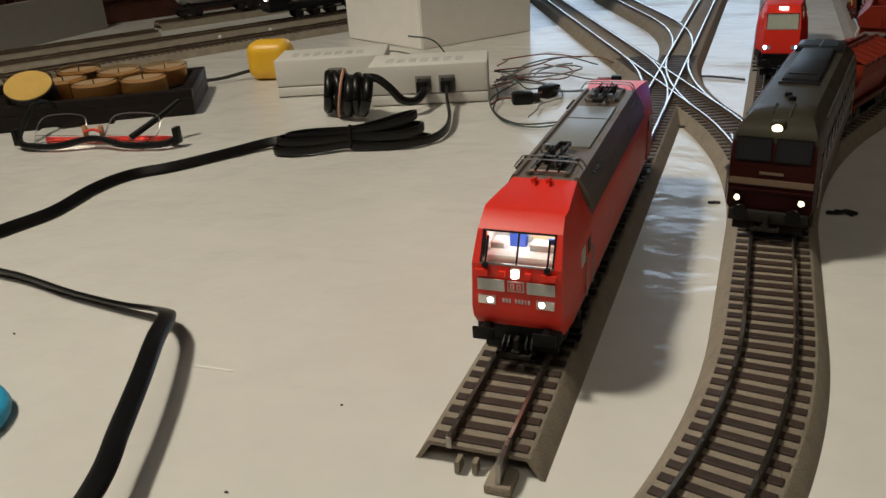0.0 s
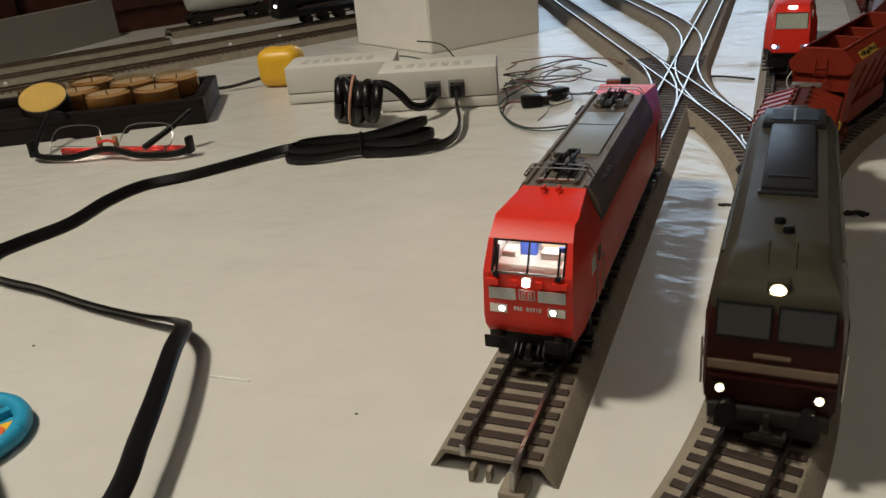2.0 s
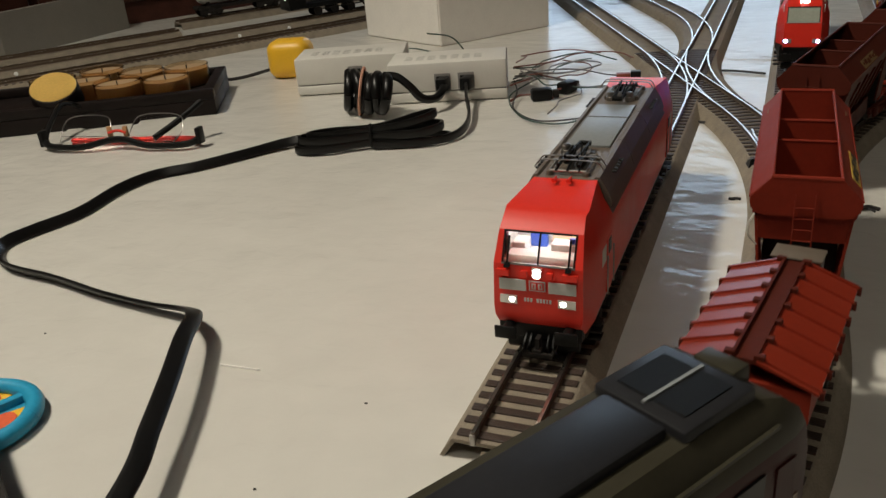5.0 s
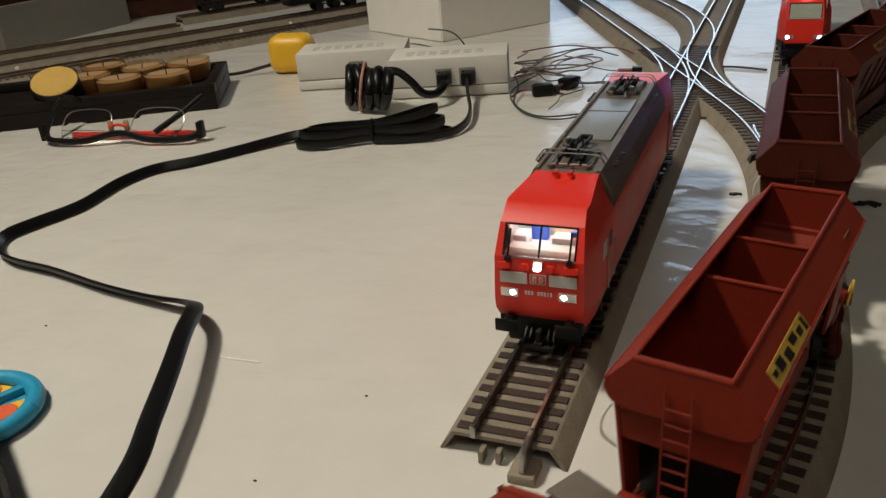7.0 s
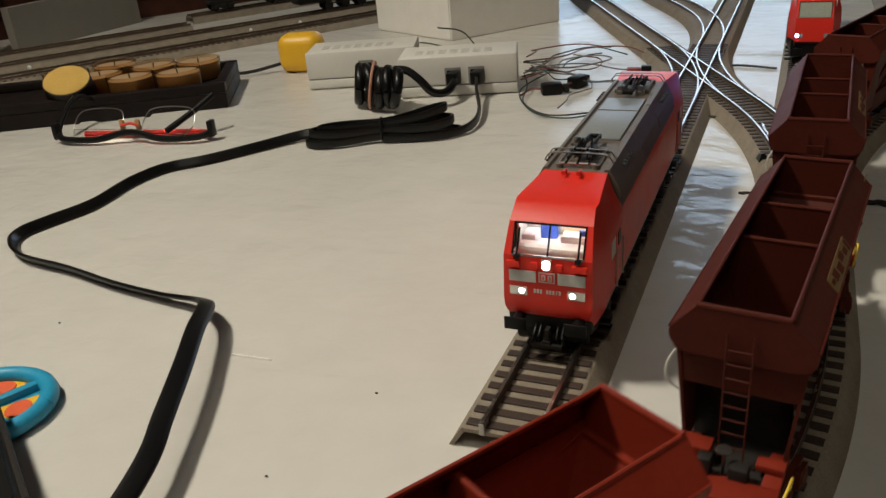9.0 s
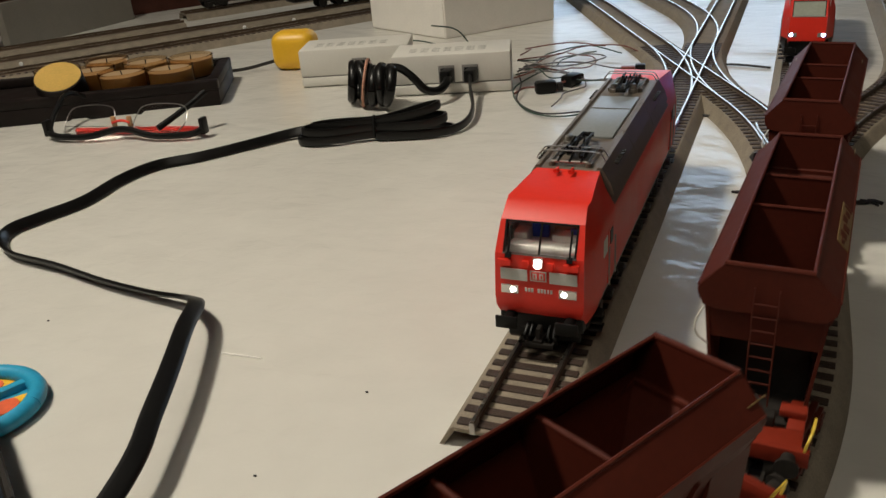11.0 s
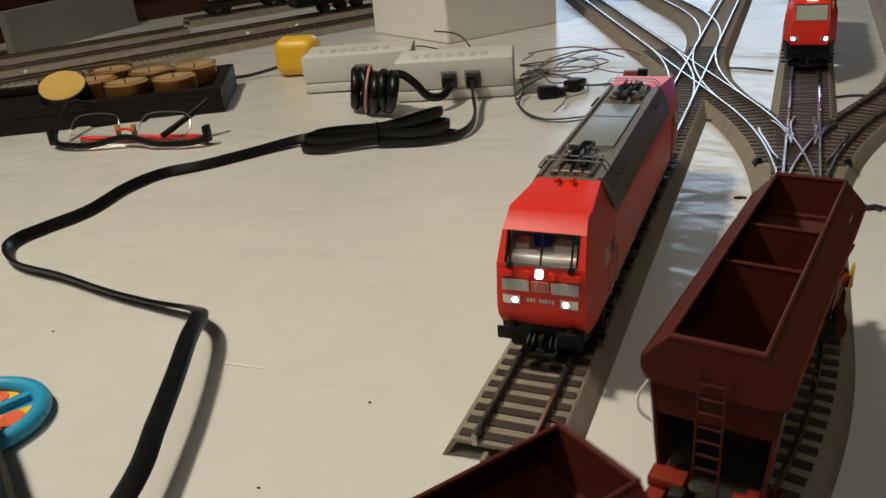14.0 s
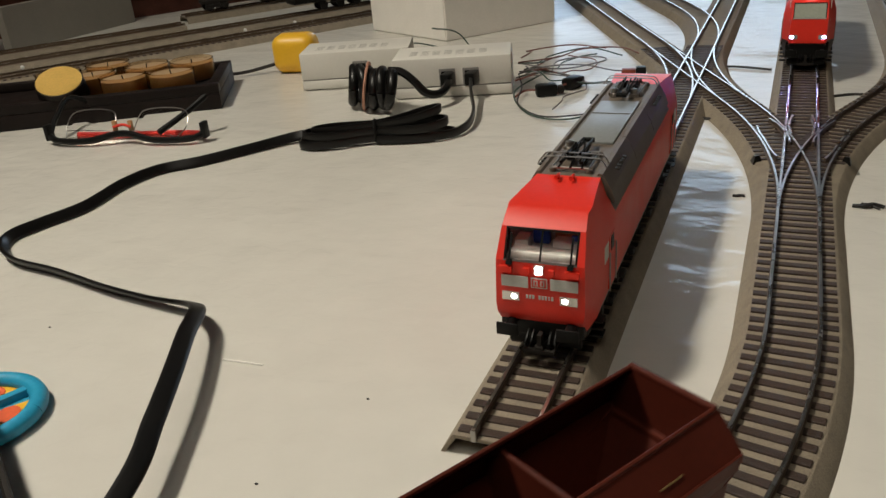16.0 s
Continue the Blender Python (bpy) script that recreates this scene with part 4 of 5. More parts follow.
        part("control_box", boxes(bx(0.0610, 0.0650, 0.0010, 0.0055, 0.0109, 0.0160), bx(0.0620, 0.0655, -0.0065, -0.0030, 0.0109, 0.0172), bevel=0.0005), DARK, ob, "dark brake control box")
        part("brake_wheel", lathe(bmesh.new(), (e * 0.0615, -0.0008, 0.0178), [(0.0018, 0), (0.0020, 0.0004), (0.0018, 0.0008), (0.0005, 0.0009)], 14), METAL, ob, "bright hand wheel")
        part("wheel_shaft", cyl(bmesh.new(), (e * 0.0615, -0.0008, 0.0105), (e * 0.0615, -0.0008, 0.0179), 0.0004, 6), METAL, ob)
        for y in (-0.0135, 0.0135):
            pts = [(e * 0.0722, y, 0.0125), (e * 0.0728, y * 1.05, 0.0165), (e * 0.070, y * 1.1, 0.0178), (e * 0.064, y * 1.12, 0.0172), (e * 0.0625, y * 1.08, 0.0126)]
            part("grab_rail", tube(pts, 0.0004, 6, 4), YELLOW_LABEL, ob, "bent yellow grab rail")
        part("hose", tube([(e * 0.0556, -0.0150, 0.0400), (e * 0.0570, -0.0166, 0.0365), (e * 0.0575, -0.0164, 0.0325), (e * 0.0562, -0.0136, 0.0290)], 0.0003, 6, 4), PALE, ob, "thin pale hose")
    part("discharge_chute", boxes((-0.034, -0.0098, 0.0072, 0.034, -0.004, 0.0172), (-0.034, 0.004, 0.0072, 0.034, 0.0098, 0.0172), bevel=0.0008), material, ob)
    part("hopper_floor", loft(bmesh.new(), [[Vector((x, -0.0075, 0.0172)), Vector((x, 0, 0.0200)), Vector((x, 0.0075, 0.0172)), Vector((x, 0, 0.0168))] for x in (-0.037, 0.037)]), material, ob, smooth=False)
    part("sill", boxes((-0.072, -0.004, 0.0088, 0.072, 0.004, 0.0108)), material, ob)
    return ob, [bogie(ob, x, 0.0205, RUST_DARK) for x in (0.0560, -0.0560)]


def covered_wagon():
    ob = thing("covered_wagon", label="oxide red wagon with ribbed hinged roof flaps", category="model wagon", group="freight train")
    L, B = 0.0405, -0.029
    part("body", loft(bmesh.new(), [[Vector((x, y, z)) for y, z in ((-0.0155, 0.0375), (-0.0155, 0.029), (-0.009, 0.012), (0.009, 0.012), (0.0155, 0.029), (0.0155, 0.0375))] for x in (B, L)]), RUST, ob, smooth=False)
    for s in (-1, 1):
        bm = loft(bmesh.new(), [[Vector((x, s * y, z)) for y, z in ((0.0030, 0.0440), (0.0172, 0.0385), (0.0172, 0.0378), (0.0030, 0.0431))] for x in (B - 0.001, L + 0.001)])
        flap = part("roof_flap", bm, RUST_GLOSS, ob, "oxide red hinged roof flap", smooth=False)
        for k in range(7):
            x = -0.0275 + k * 0.0112
            bm = sweep(bmesh.new(), [Vector((x, s * 0.0030, 0.0441)), Vector((x, s * 0.0174, 0.0386))], [(-0.0007, -0.0004), (0.0007, -0.0004), (0.0005, 0.0006), (-0.0005, 0.0006)])
            part("roof_rib", bm, RUST_GLOSS, flap)
            part("hinge", boxes((x - 0.0011, s * 0.0036 - 0.001, 0.0438, x + 0.0011, s * 0.0036 + 0.001, 0.0450)), RUST_DARK, flap)
            part("latch", boxes((x - 0.0009, s * 0.0176 - 0.0006, 0.0365, x + 0.0009, s * 0.0176 + 0.0006, 0.0388)), RUST_DARK, flap)
    part("ridge_channel", boxes((B, -0.0030, 0.0425, L, -0.0022, 0.0448), (B, 0.0022, 0.0425, L, 0.0030, 0.0448), (B, -0.0022, 0.0425, L, 0.0022, 0.0436)), RUST_DARK, ob, "dark ridge channel")
    cabin = part("brake_cabin", boxes((B - 0.0115, -0.0066, 0.0118, B - 0.0015, 0.0066, 0.0432), bevel=0.0005), DIESEL_HOOD, ob, "dark grey end box")
    part("cabin_roof", boxes((B - 0.0120, -0.0071, 0.0432, B - 0.0010, 0.0071, 0.0441), bevel=0.0004), ROOF_GREY, cabin, "grey box roof")
    part("underframe", boxes((-0.041, -0.0125, 0.0085, 0.041, 0.0125, 0.0118), bevel=0.0004), RUST_DARK, ob)
    for e in (-1, 1):
        part("platform", boxes((e * 0.0415 - 0.001, -0.0145, 0.0082, e * 0.0415 + 0.001, 0.0145, 0.0126), bevel=0.0003), RUST, ob)
        buffers(ob, e * 0.0455, 0.0105, DARK, False, e)
        coupler(ob, e * 0.042, e)
        wheelset(ob, e * 0.024)
        for y in (-0.0126, 0.0126):
            part("axle_guard", boxes((e * 0.024 - 0.004, y - 0.0006, 0.0035, e * 0.024 + 0.004, y + 0.0006, 0.0088), bevel=0.0004), DARK, ob)
    return ob


def resize(ob, fx, fy, fz):
    """Fits a vehicle's body to its true length, width and height; the running gear keeps its shape."""
    for c in ob.children_recursive:
        c.location.x *= fx
        if c.name.split(".")[0] in ("bogie", "wheelset", "axle_box", "axle_guard"):
            continue
        c.data.transform(Matrix.Diagonal((fx, fy, fz, 1)))


diesel, diesel_bogies = diesel_loco()
resize(diesel, 0.955, 1.04, 1.08)
covered = covered_wagon()
resize(covered, 0.82, 1.0, 0.95)
WAGONS = [hopper(RUST, "open oxide red hopper wagon with three compartments", LABEL_WORN)] + [hopper(RUST_DARK, "open dark brown-red hopper wagon with faded labels", m, -0.018) for m in (LABEL_FADED, LABEL_FADED)] + [hopper(RUST_DARK, "open dark brown-red hopper wagon without labels", None)]


# ---- what lies on the table ----
DEBRIS = mat("black_debris", (0.015, 0.013, 0.012), 0.6)


def ribbon(name, points, label, category, half=0.0034, thick=0.0011, tilt=0.0, material=CABLE, steps=8):
    line = smooth_line(points, steps)
    prof = [(half * math.copysign(abs(math.cos(a)) ** 0.45, math.cos(a)), thick * math.copysign(abs(math.sin(a)) ** 0.6, math.sin(a))) for a in (2 * math.pi * (k + 0.5) / 12 for k in range(12))]
    n = len(line) - 1
    tw = [tilt(i / n) if callable(tilt) else tilt for i in range(n + 1)]
    bm = sweep(bmesh.new(), line, prof, twist=tw)
    ob = new(name, mesh_of(name, bm, material, True))
    return tagged(ob, label, category)


ribbon("flat_cable", [(-0.074, -0.135, 0.002), (-0.085, -0.09, 0.008), (-0.0935, -0.05, 0.0125), (-0.1025, -0.029, 0.0145), (-0.1135, -0.006, 0.0155), (-0.126, 0.0175, 0.0155), (-0.138, 0.0385, 0.012), (-0.153, 0.050, 0.0065),
                      (-0.176, 0.054, 0.0038), (-0.206, 0.0583, 0.0032), (-0.2404, 0.0655, 0.0032), (-0.2744, 0.0706, 0.0032), (-0.296, 0.083, 0.0032), (-0.303, 0.0958, 0.0032), (-0.300, 0.1117, 0.0032), (-0.2935, 0.1377, 0.0032), (-0.2975, 0.1729, 0.0032), (-0.2925, 0.199, 0.0032), (-0.2744, 0.2184, 0.0032), (-0.2547, 0.2466, 0.0035), (-0.2370, 0.2700, 0.0045), (-0.222, 0.277, 0.006)],
       "black flat cable snaking across the tablecloth", "cable", half=0.0034, tilt=lambda f: 0.35 if f < 0.3 else 0.35 + 0.6 * min(1, (f - 0.3) / 0.15))


def loop_line(cx, cy, cz, ax, ay, angle, n=18, dz=0.0, a0=0.0, a1=2 * math.pi):
    c, s = math.cos(angle), math.sin(angle)
    return [(cx + ax * math.cos(t) * c - ay * math.sin(t) * s, cy + ax * math.cos(t) * s + ay * math.sin(t) * c, cz + dz * math.sin(3 * t)) for t in (a0 + (a1 - a0) * k / n for k in range(n + 1))]


bundle = thing("tied_cable", label="black flat cable folded into a tied bundle", category="cable")
FLAT = [(0.0012 * math.copysign(abs(math.cos(a)) ** 0.6, math.cos(a)), 0.0029 * math.copysign(abs(math.sin(a)) ** 0.5, math.sin(a))) for a in (2 * math.pi * (k + 0.5) / 10 for k in range(10))]
BUNDLE_AT, BUNDLE_TURN = Vector((-0.179, 0.279, 0)), radians(23)
# each loop: length left and right of the tie, breadth left and right, height at the left end, the tie and the right end
for left, right, bl, br, zl, zt, zr in ((0.050, 0.052, 0.0150, 0.0130, 0.0036, 0.0048, 0.0036), (0.047, 0.047, 0.0135, 0.0170, 0.0095, 0.0090, 0.0120), (0.041, 0.043, 0.0075, 0.0100, 0.0115, 0.0125, 0.0205)):
    pts = []
    for k in range(33):
        a = 2 * math.pi * k / 32
        c, w = math.cos(a), math.sin(a)
        u = c * (right if c > 0 else left)
        f = abs(c)
        v = w * (br if c > 0 else bl) * (0.22 + 1.9 * f * f * (1.35 - f))
        z = zt + ((zr if c > 0 else zl) - zt) * f ** 1.5
        pts.append(BUNDLE_AT + Vector((u * math.cos(BUNDLE_TURN) - v * math.sin(BUNDLE_TURN), u * math.sin(BUNDLE_TURN) + v * math.cos(BUNDLE_TURN), z)))
    part("cable_loop", sweep(bmesh.new(), smooth_line(pts, 3), FLAT), CABLE, bundle)
part("cable_tie", tube(loop_line(0, 0, 0, 0.0058, 0.0072, 0, 16), 0.0011, 6, 2), BLACK, bundle, "black cable tie").matrix_basis = pose(-0.179, 0.279, 0.0085, 90, 0, 113)
part("cable_end", sweep(bmesh.new(), smooth_line([(-0.176, 0.274, 0.0040), (-0.150, 0.282, 0.0036), (-0.132, 0.295, 0.0038), (-0.1275, 0.315, 0.0045), (-0.133, 0.340, 0.0065), (-0.145, 0.368, 0.0115), (-0.153, 0.390, 0.0155)], 6), FLAT), CABLE, bundle)
part("plug", boxes((-0.1570, 0.386, 0.0110, -0.1490, 0.399, 0.0205), bevel=0.0012), BLACK, bundle, "black plug")

coil = thing("coiled_cable", label="black coiled cable held by a rubber band", category="cable")
for k in range(6):
    ring = part("cable_turn", tube(loop_line(0, 0, 0, 0.0135 - 0.0009 * (k % 3), 0.0125 - 0.0007 * (k % 2), 0, 20), 0.0038, 10, 2), CABLE, coil)
    ring.matrix_basis = pose(-0.236 + 0.0072 * k, 0.3585 - 0.0022 * k + 0.0015 * math.sin(2 * k), 0.0172 + 0.0009 * math.sin(k * 1.7), 82 + 8 * math.sin(k * 2.1), 0, -62 + 11 * math.sin(k * 1.3))
part("rubber_band", tube(loop_line(0, 0, 0, 0.0183, 0.0172, 0, 24), 0.0011, 6, 2), mat("pink_rubber", (0.5, 0.25, 0.17), 0.6), coil, "pink-brown rubber band").matrix_basis = pose(-0.2225, 0.3545, 0.0176, 80, 0, -70)
part("cable_tail", tube([(-0.202, 0.352, 0.030), (-0.192, 0.353, 0.029), (-0.183, 0.354, 0.022), (-0.176, 0.357, 0.013), (-0.169, 0.364, 0.0105), (-0.167, 0.375, 0.013), (-0.170, 0.388, 0.0155)], 0.0031, 8, 5), CABLE, coil)
part("plug", boxes((-0.1745, 0.381, 0.0110, -0.1665, 0.393, 0.0205), bevel=0.0012), BLACK, coil, "black plug")


def power_box(m, label, sockets=()):
    ob = thing("power_supply", m, label, "power supply", "power supplies")
    part("lower_shell", boxes((0, 0, 0.0008, 0.091, 0.045, 0.0085), bevel=0.0012), GREY_BOX, ob)
    top = part("upper_shell", boxes((0, 0, 0.0091, 0.091, 0.045, 0.031), bevel=0.0014), GREY_BOX, ob)
    part("seam", boxes((0.0008, 0.0008, 0.0083, 0.0902, 0.0442, 0.0093)), SKIRT, ob)
    for k in range(4):
        part("foot", boxes((0.006 + 0.074 * (k % 2), 0.005 + 0.030 * (k // 2), 0, 0.011 + 0.074 * (k % 2), 0.010 + 0.030 * (k // 2), 0.001)), DARK, ob)
    for x in sockets:
        s = part("socket", boxes((x - 0.0062, -0.0006, 0.0090, x + 0.0062, 0.001, 0.0225), bevel=0.0004), SKIRT, top, "recessed grey socket")
        part("socket_hole", boxes((x - 0.0045, -0.0009, 0.0110, x + 0.0045, 0.0, 0.0205), bevel=0.0003), BLACK, s)
    part("print_bars", boxes(*[(0.012 + 0.009 * k, 0.012 + 0.004 * r, 0.031, 0.012 + 0.009 * k + 0.006, 0.0128 + 0.004 * r, 0.0311) for k in range(7) for r in range(4)]), SKIRT, top, "faint embossed print")
    return ob


power_box(pose(-0.213, 0.380, 0, 0, 0, 16.6), "light grey plastic power supply with two plugged leads", (0.042, 0.060))
power_box(pose(-0.306, 0.398, 0, 0, 0, 19), "light grey plastic power supply beside a yellow case", (0.05,))

ycase = thing("yellow_case", pose(-0.352, 0.468, 0, 0, 0, 15), "rounded yellow plastic case", "case")
part("shell", boxes((-0.021, -0.014, 0, 0.0195, 0.016, 0.0345), bevel=0.0100), YELLOW, ycase)
part("loop", tube([(-0.021, 0.0, 0.008), (-0.032, -0.004, 0.006), (-0.046, -0.010, 0.004), (-0.058, -0.016, 0.004), (-0.066, -0.020, 0.007)], 0.0016, 6, 5), DARK, ycase, "dark chain")
bm = boxes((-0.078, -0.029, 0.001, -0.064, -0.014, 0.011), bevel=0.003)
part("fob", bm, mat("brown_fob", (0.12, 0.08, 0.06), 0.35), ycase, "brown shiny fob")

wbox = thing("white_carton", label="large plain white carton", category="box")
a, b, c = Vector((-0.371, 0.659, 0)), Vector((-0.257, 0.597, 0)), Vector((-0.172, 0.704, 0))
d = a + c - b
bm = loft(bmesh.new(), [[p + Vector((0, 0, z)) for p in (a, b, c, d)] for z in (0, 0.26)])
bmesh.ops.bevel(bm, geom=bm.edges[:], offset=0.0012, segments=2, affect="EDGES")
part("carton_body", bm, WHITE_BOX, wbox)
bm = loft(bmesh.new(), [[p + Vector((0, 0, z)) for p in (a, b, c, d)] for z in (0.2602, 0.2615)])
part("carton_lid", bm, WHITE_BOX, wbox)

# tray with tea lights
TR = pose(-0.348, 0.342, 0, 0, 0, 180 + 29.1)
tray = thing("tray", TR, "dark wooden tray holding tea lights", "tray")
part("tray_floor", boxes((0, -0.094, 0, 0.265, 0, 0.0125), bevel=0.0012), DARK_WOOD, tray)
for r in ((0.0, -0.009, 0.0125, 0.265, 0.0, 0.020), (0.0, -0.094, 0.0125, 0.265, -0.086, 0.020), (0.0, -0.086, 0.0125, 0.009, -0.009, 0.020), (0.256, -0.086, 0.0125, 0.265, -0.009, 0.020)):
    part("tray_rim", boxes(r, bevel=0.001), DARK_WOOD, tray)


def tea_light():
    ob = thing("tea_light", label="clear-cupped amber tea light", category="candle", group="tea lights on the tray")
    bm = lathe(bmesh.new(), (0, 0, 0), [(0.0175, 0), (0.0182, 0.001), (0.0187, 0.0165), (0.0180, 0.0168), (0.0176, 0.002)], 28)
    part("cup", bm, AMBER, ob, "translucent amber cup")
    bm = lathe(bmesh.new(), (0, 0, 0.0012), [(0.0172, 0), (0.0174, 0.0128), (0.0140, 0.0124), (0.0020, 0.0120)], 24)
    wax = part("wax", bm, WAX, ob, "amber wax")
    part("wick", cyl(bmesh.new(), (0, 0, 0.013), (0.0006, 0, 0.0168), 0.0005, 6), DARK, wax, "burnt wick")
    return ob


spots = ((0.040, -0.029), (0.078, -0.028), (0.108, -0.052), (0.029, -0.066), (0.067, -0.066), (0.140, -0.067), (0.105, -0.090))
first = tea_light()
for k, (x, y) in enumerate(spots):
    m = TR @ pose(x, y, 0.0127, 0, 0, 40 * k)
    if k:
        copy_thing(first, m)
    else:
        first.matrix_world = m
cup = thing("empty_cup", TR @ pose(0.124, -0.022, 0.0175, -27, -3, 0), "upturned golden tea light cup", "candle cup", "tea lights on the tray")
part("shell", lathe(bmesh.new(), (0, 0, 0), [(0.019, 0), (0.0192, 0.0005), (0.0184, 0.0160), (0.0176, 0.0166)], 28), [DARK_WOOD], cup)
part("base", lathe(bmesh.new(), (0, 0, 0.0162), [(0.0178, 0), (0.0174, 0.0009), (0.0120, 0.0006)], 28), mat("golden_foil", (0.78, 0.50, 0.13), 0.35, metal=0.35), cup, "golden metal base")

# spectacles
GL = pose(-0.3645, 0.248, 0, 0, 0, 11)
specs = thing("spectacles", GL, "half-rim spectacles with black and red frame", "glasses")
RIMRED = mat("red_acetate", (0.32, 0.02, 0.015), 0.3)
part("brow_bar", tube([(-0.060, 0.003, 0.006), (-0.050, -0.002, 0.0042), (-0.026, -0.003, 0.0040), (-0.006, 0.001, 0.0075), (0.006, 0.001, 0.0075), (0.026, -0.003, 0.0040), (0.052, -0.002, 0.0042), (0.060, 0.003, 0.006)], 0.0024, 8, 5), BLACK, specs, "black brow bar")
for s in (-1, 1):
    pts = [(s * 0.008, 0.001, 0.008), (s * 0.009, 0.006, 0.020), (s * 0.014, 0.009, 0.0285), (s * 0.032, 0.010, 0.0300), (s * 0.047, 0.009, 0.0265), (s * 0.050, 0.004, 0.014), (s * 0.046, -0.001, 0.006)]
    pts = [(x * 0.95, y * 1.6, 0.006 + (z - 0.006) * 0.66) for x, y, z in pts]
    part("rim", tube(pts, 0.0004, 6, 5), METAL, specs, "thin wire rim")
    line = smooth_line(pts, 4)
    bm = loft(bmesh.new(), [[p + Vector((0, d, 0)) for p in line] for d in (-0.0004, 0.0004)])
    lens = part("lens", bm, CLEAR, specs, "clear lens", smooth=False)
    lens.visible_shadow = False
    part("nose_pad", boxes((s * 0.0062 - 0.002, 0.002, 0.009, s * 0.0062 + 0.002, 0.0045, 0.017), bevel=0.0012), mat("amber_pad", (0.45, 0.25, 0.12), 0.35), specs, "amber nose pad")
    part("hinge", boxes((s * 0.0615 - 0.0018, 0.001, 0.003, s * 0.0615 + 0.0018, 0.008, 0.0145), bevel=0.0006), BLACK, specs)
part("bridge", tube([(-0.007, 0.002, 0.0125), (0, 0.003, 0.0138), (0.007, 0.002, 0.0125)], 0.0010, 6, 5), mat("bright_red_bridge", (0.75, 0.05, 0.03), 0.35), specs, "bright red bridge")
part("temple_arm", tube([(-0.061, 0.004, 0.006), (-0.064, 0.020, 0.016), (-0.066, 0.045, 0.024), (-0.060, 0.075, 0.006)], 0.0019, 8, 5), BLACK, specs, "black temple arm")
part("temple_arm", tube([(0.061, 0.005, 0.005), (0.040, 0.011, 0.004), (-0.010, 0.013, 0.003), (-0.045, 0.014, 0.003)], 0.0026, 8, 5), RIMRED, specs, "red temple arm")
part("temple_arm_tip", tube([(0.030, -0.002, 0.009), (0.044, 0.016, 0.018), (0.054, 0.030, 0.026)], 0.0023, 8, 5), BLACK, specs)

# wires beside the power supply
WIRES = [mat("dark_green_wire", (0.03, 0.06, 0.045), 0.5), mat("brown_wire", (0.16, 0.05, 0.035), 0.5), mat("grey_wire", (0.16, 0.15, 0.15), 0.5), mat("dark_wire", (0.03, 0.026, 0.026), 0.5)]
ways = [((-0.128, 0.430, 0.018), (-0.120, 0.470, 0.010), (-0.125, 0.510, 0.006), (-0.100, 0.548, 0.005), (-0.066, 0.528, 0.003)),
        ((-0.126, 0.425, 0.020), (-0.110, 0.480, 0.012), (-0.100, 0.530, 0.008), (-0.070, 0.545, 0.006), (-0.045, 0.520, 0.004)),
        ((-0.124, 0.420, 0.014), (-0.105, 0.450, 0.012), (-0.085, 0.470, 0.008), (-0.060, 0.462, 0.006), (-0.042, 0.470, 0.004)),
        ((-0.123, 0.415, 0.012), (-0.118, 0.405, 0.006), (-0.110, 0.370, 0.003), (-0.085, 0.345, 0.002), (-0.055, 0.355, 0.002), (-0.035, 0.365, 0.002)),
        ((-0.123, 0.412, 0.010), (-0.108, 0.440, 0.010), (-0.122, 0.400, 0.004), (-0.098, 0.352, 0.002), (-0.068, 0.340, 0.002), (-0.040, 0.372, 0.002)),
        ((-0.126, 0.432, 0.022), (-0.135, 0.490, 0.014), (-0.150, 0.530, 0.006), (-0.120, 0.560, 0.005), (-0.085, 0.552, 0.004)),
        ((-0.128, 0.438, 0.016), (-0.095, 0.440, 0.012), (-0.070, 0.480, 0.010), (-0.090, 0.510, 0.006), (-0.115, 0.500, 0.004), (-0.110, 0.460, 0.004))]
for k, w in enumerate(ways):
    ob = new("wire", mesh_of("wire", tube(w, 0.0006, 6, 8), WIRES[k % 4], True))
    tagged(ob, ("dark green", "brown", "grey", "dark")[k % 4] + " thin loose wire beside the power supply", "wire", "loose wires")
rng = random.Random(5)
for k in range(9):
    x, y = -0.124, 0.408 + 0.004 * k
    pts = [(x, y, 0.010 + 0.0015 * (k % 4))]
    heading = rng.uniform(-0.5, 0.9)
    for q in range(9):
        heading += rng.uniform(-0.9, 0.9)
        x = min(max(x + 0.013 * math.cos(heading), -0.130), -0.036)
        y = min(max(y + 0.016 * math.sin(heading), 0.345), 0.530)
        pts.append((x, y, 0.0016 + 0.0022 * rng.random() + max(0.0, 0.008 - 0.002 * q)))
    ob = new("wire", mesh_of("wire", tube(pts, 0.00055, 6, 6), WIRES[(k * 3 + 1) % 4], True))
    tagged(ob, ("dark green", "brown", "grey", "dark")[(k * 3 + 1) % 4] + " thin tangled wire beside the power supply", "wire", "loose wires")
for x, y, r in ((-0.099, 0.405, 25), (-0.085, 0.428, 70)):
    ob = thing("wire_connector", pose(x, y, 0.0, 0, 0, r), "black wire connector with leads", "connector", "wire connectors")
    part("housing", boxes((-0.008, -0.005, 0.0, 0.008, 0.005, 0.009), bevel=0.002), BLACK, ob)
    part("nose", boxes((0.008, -0.003, 0.001, 0.013, 0.003, 0.007), bevel=0.001), DARK, ob)
    part("lead", tube([(-0.008, 0.0, 0.005), (-0.016, 0.004, 0.004), (-0.024, -0.003, 0.002)], 0.0008, 6, 5), WIRES[1], ob)
ob = thing("wire_plug", pose(-0.046, 0.468, 0, 0, 0, 10), "dark red wire plug", "plug", "wire connectors")
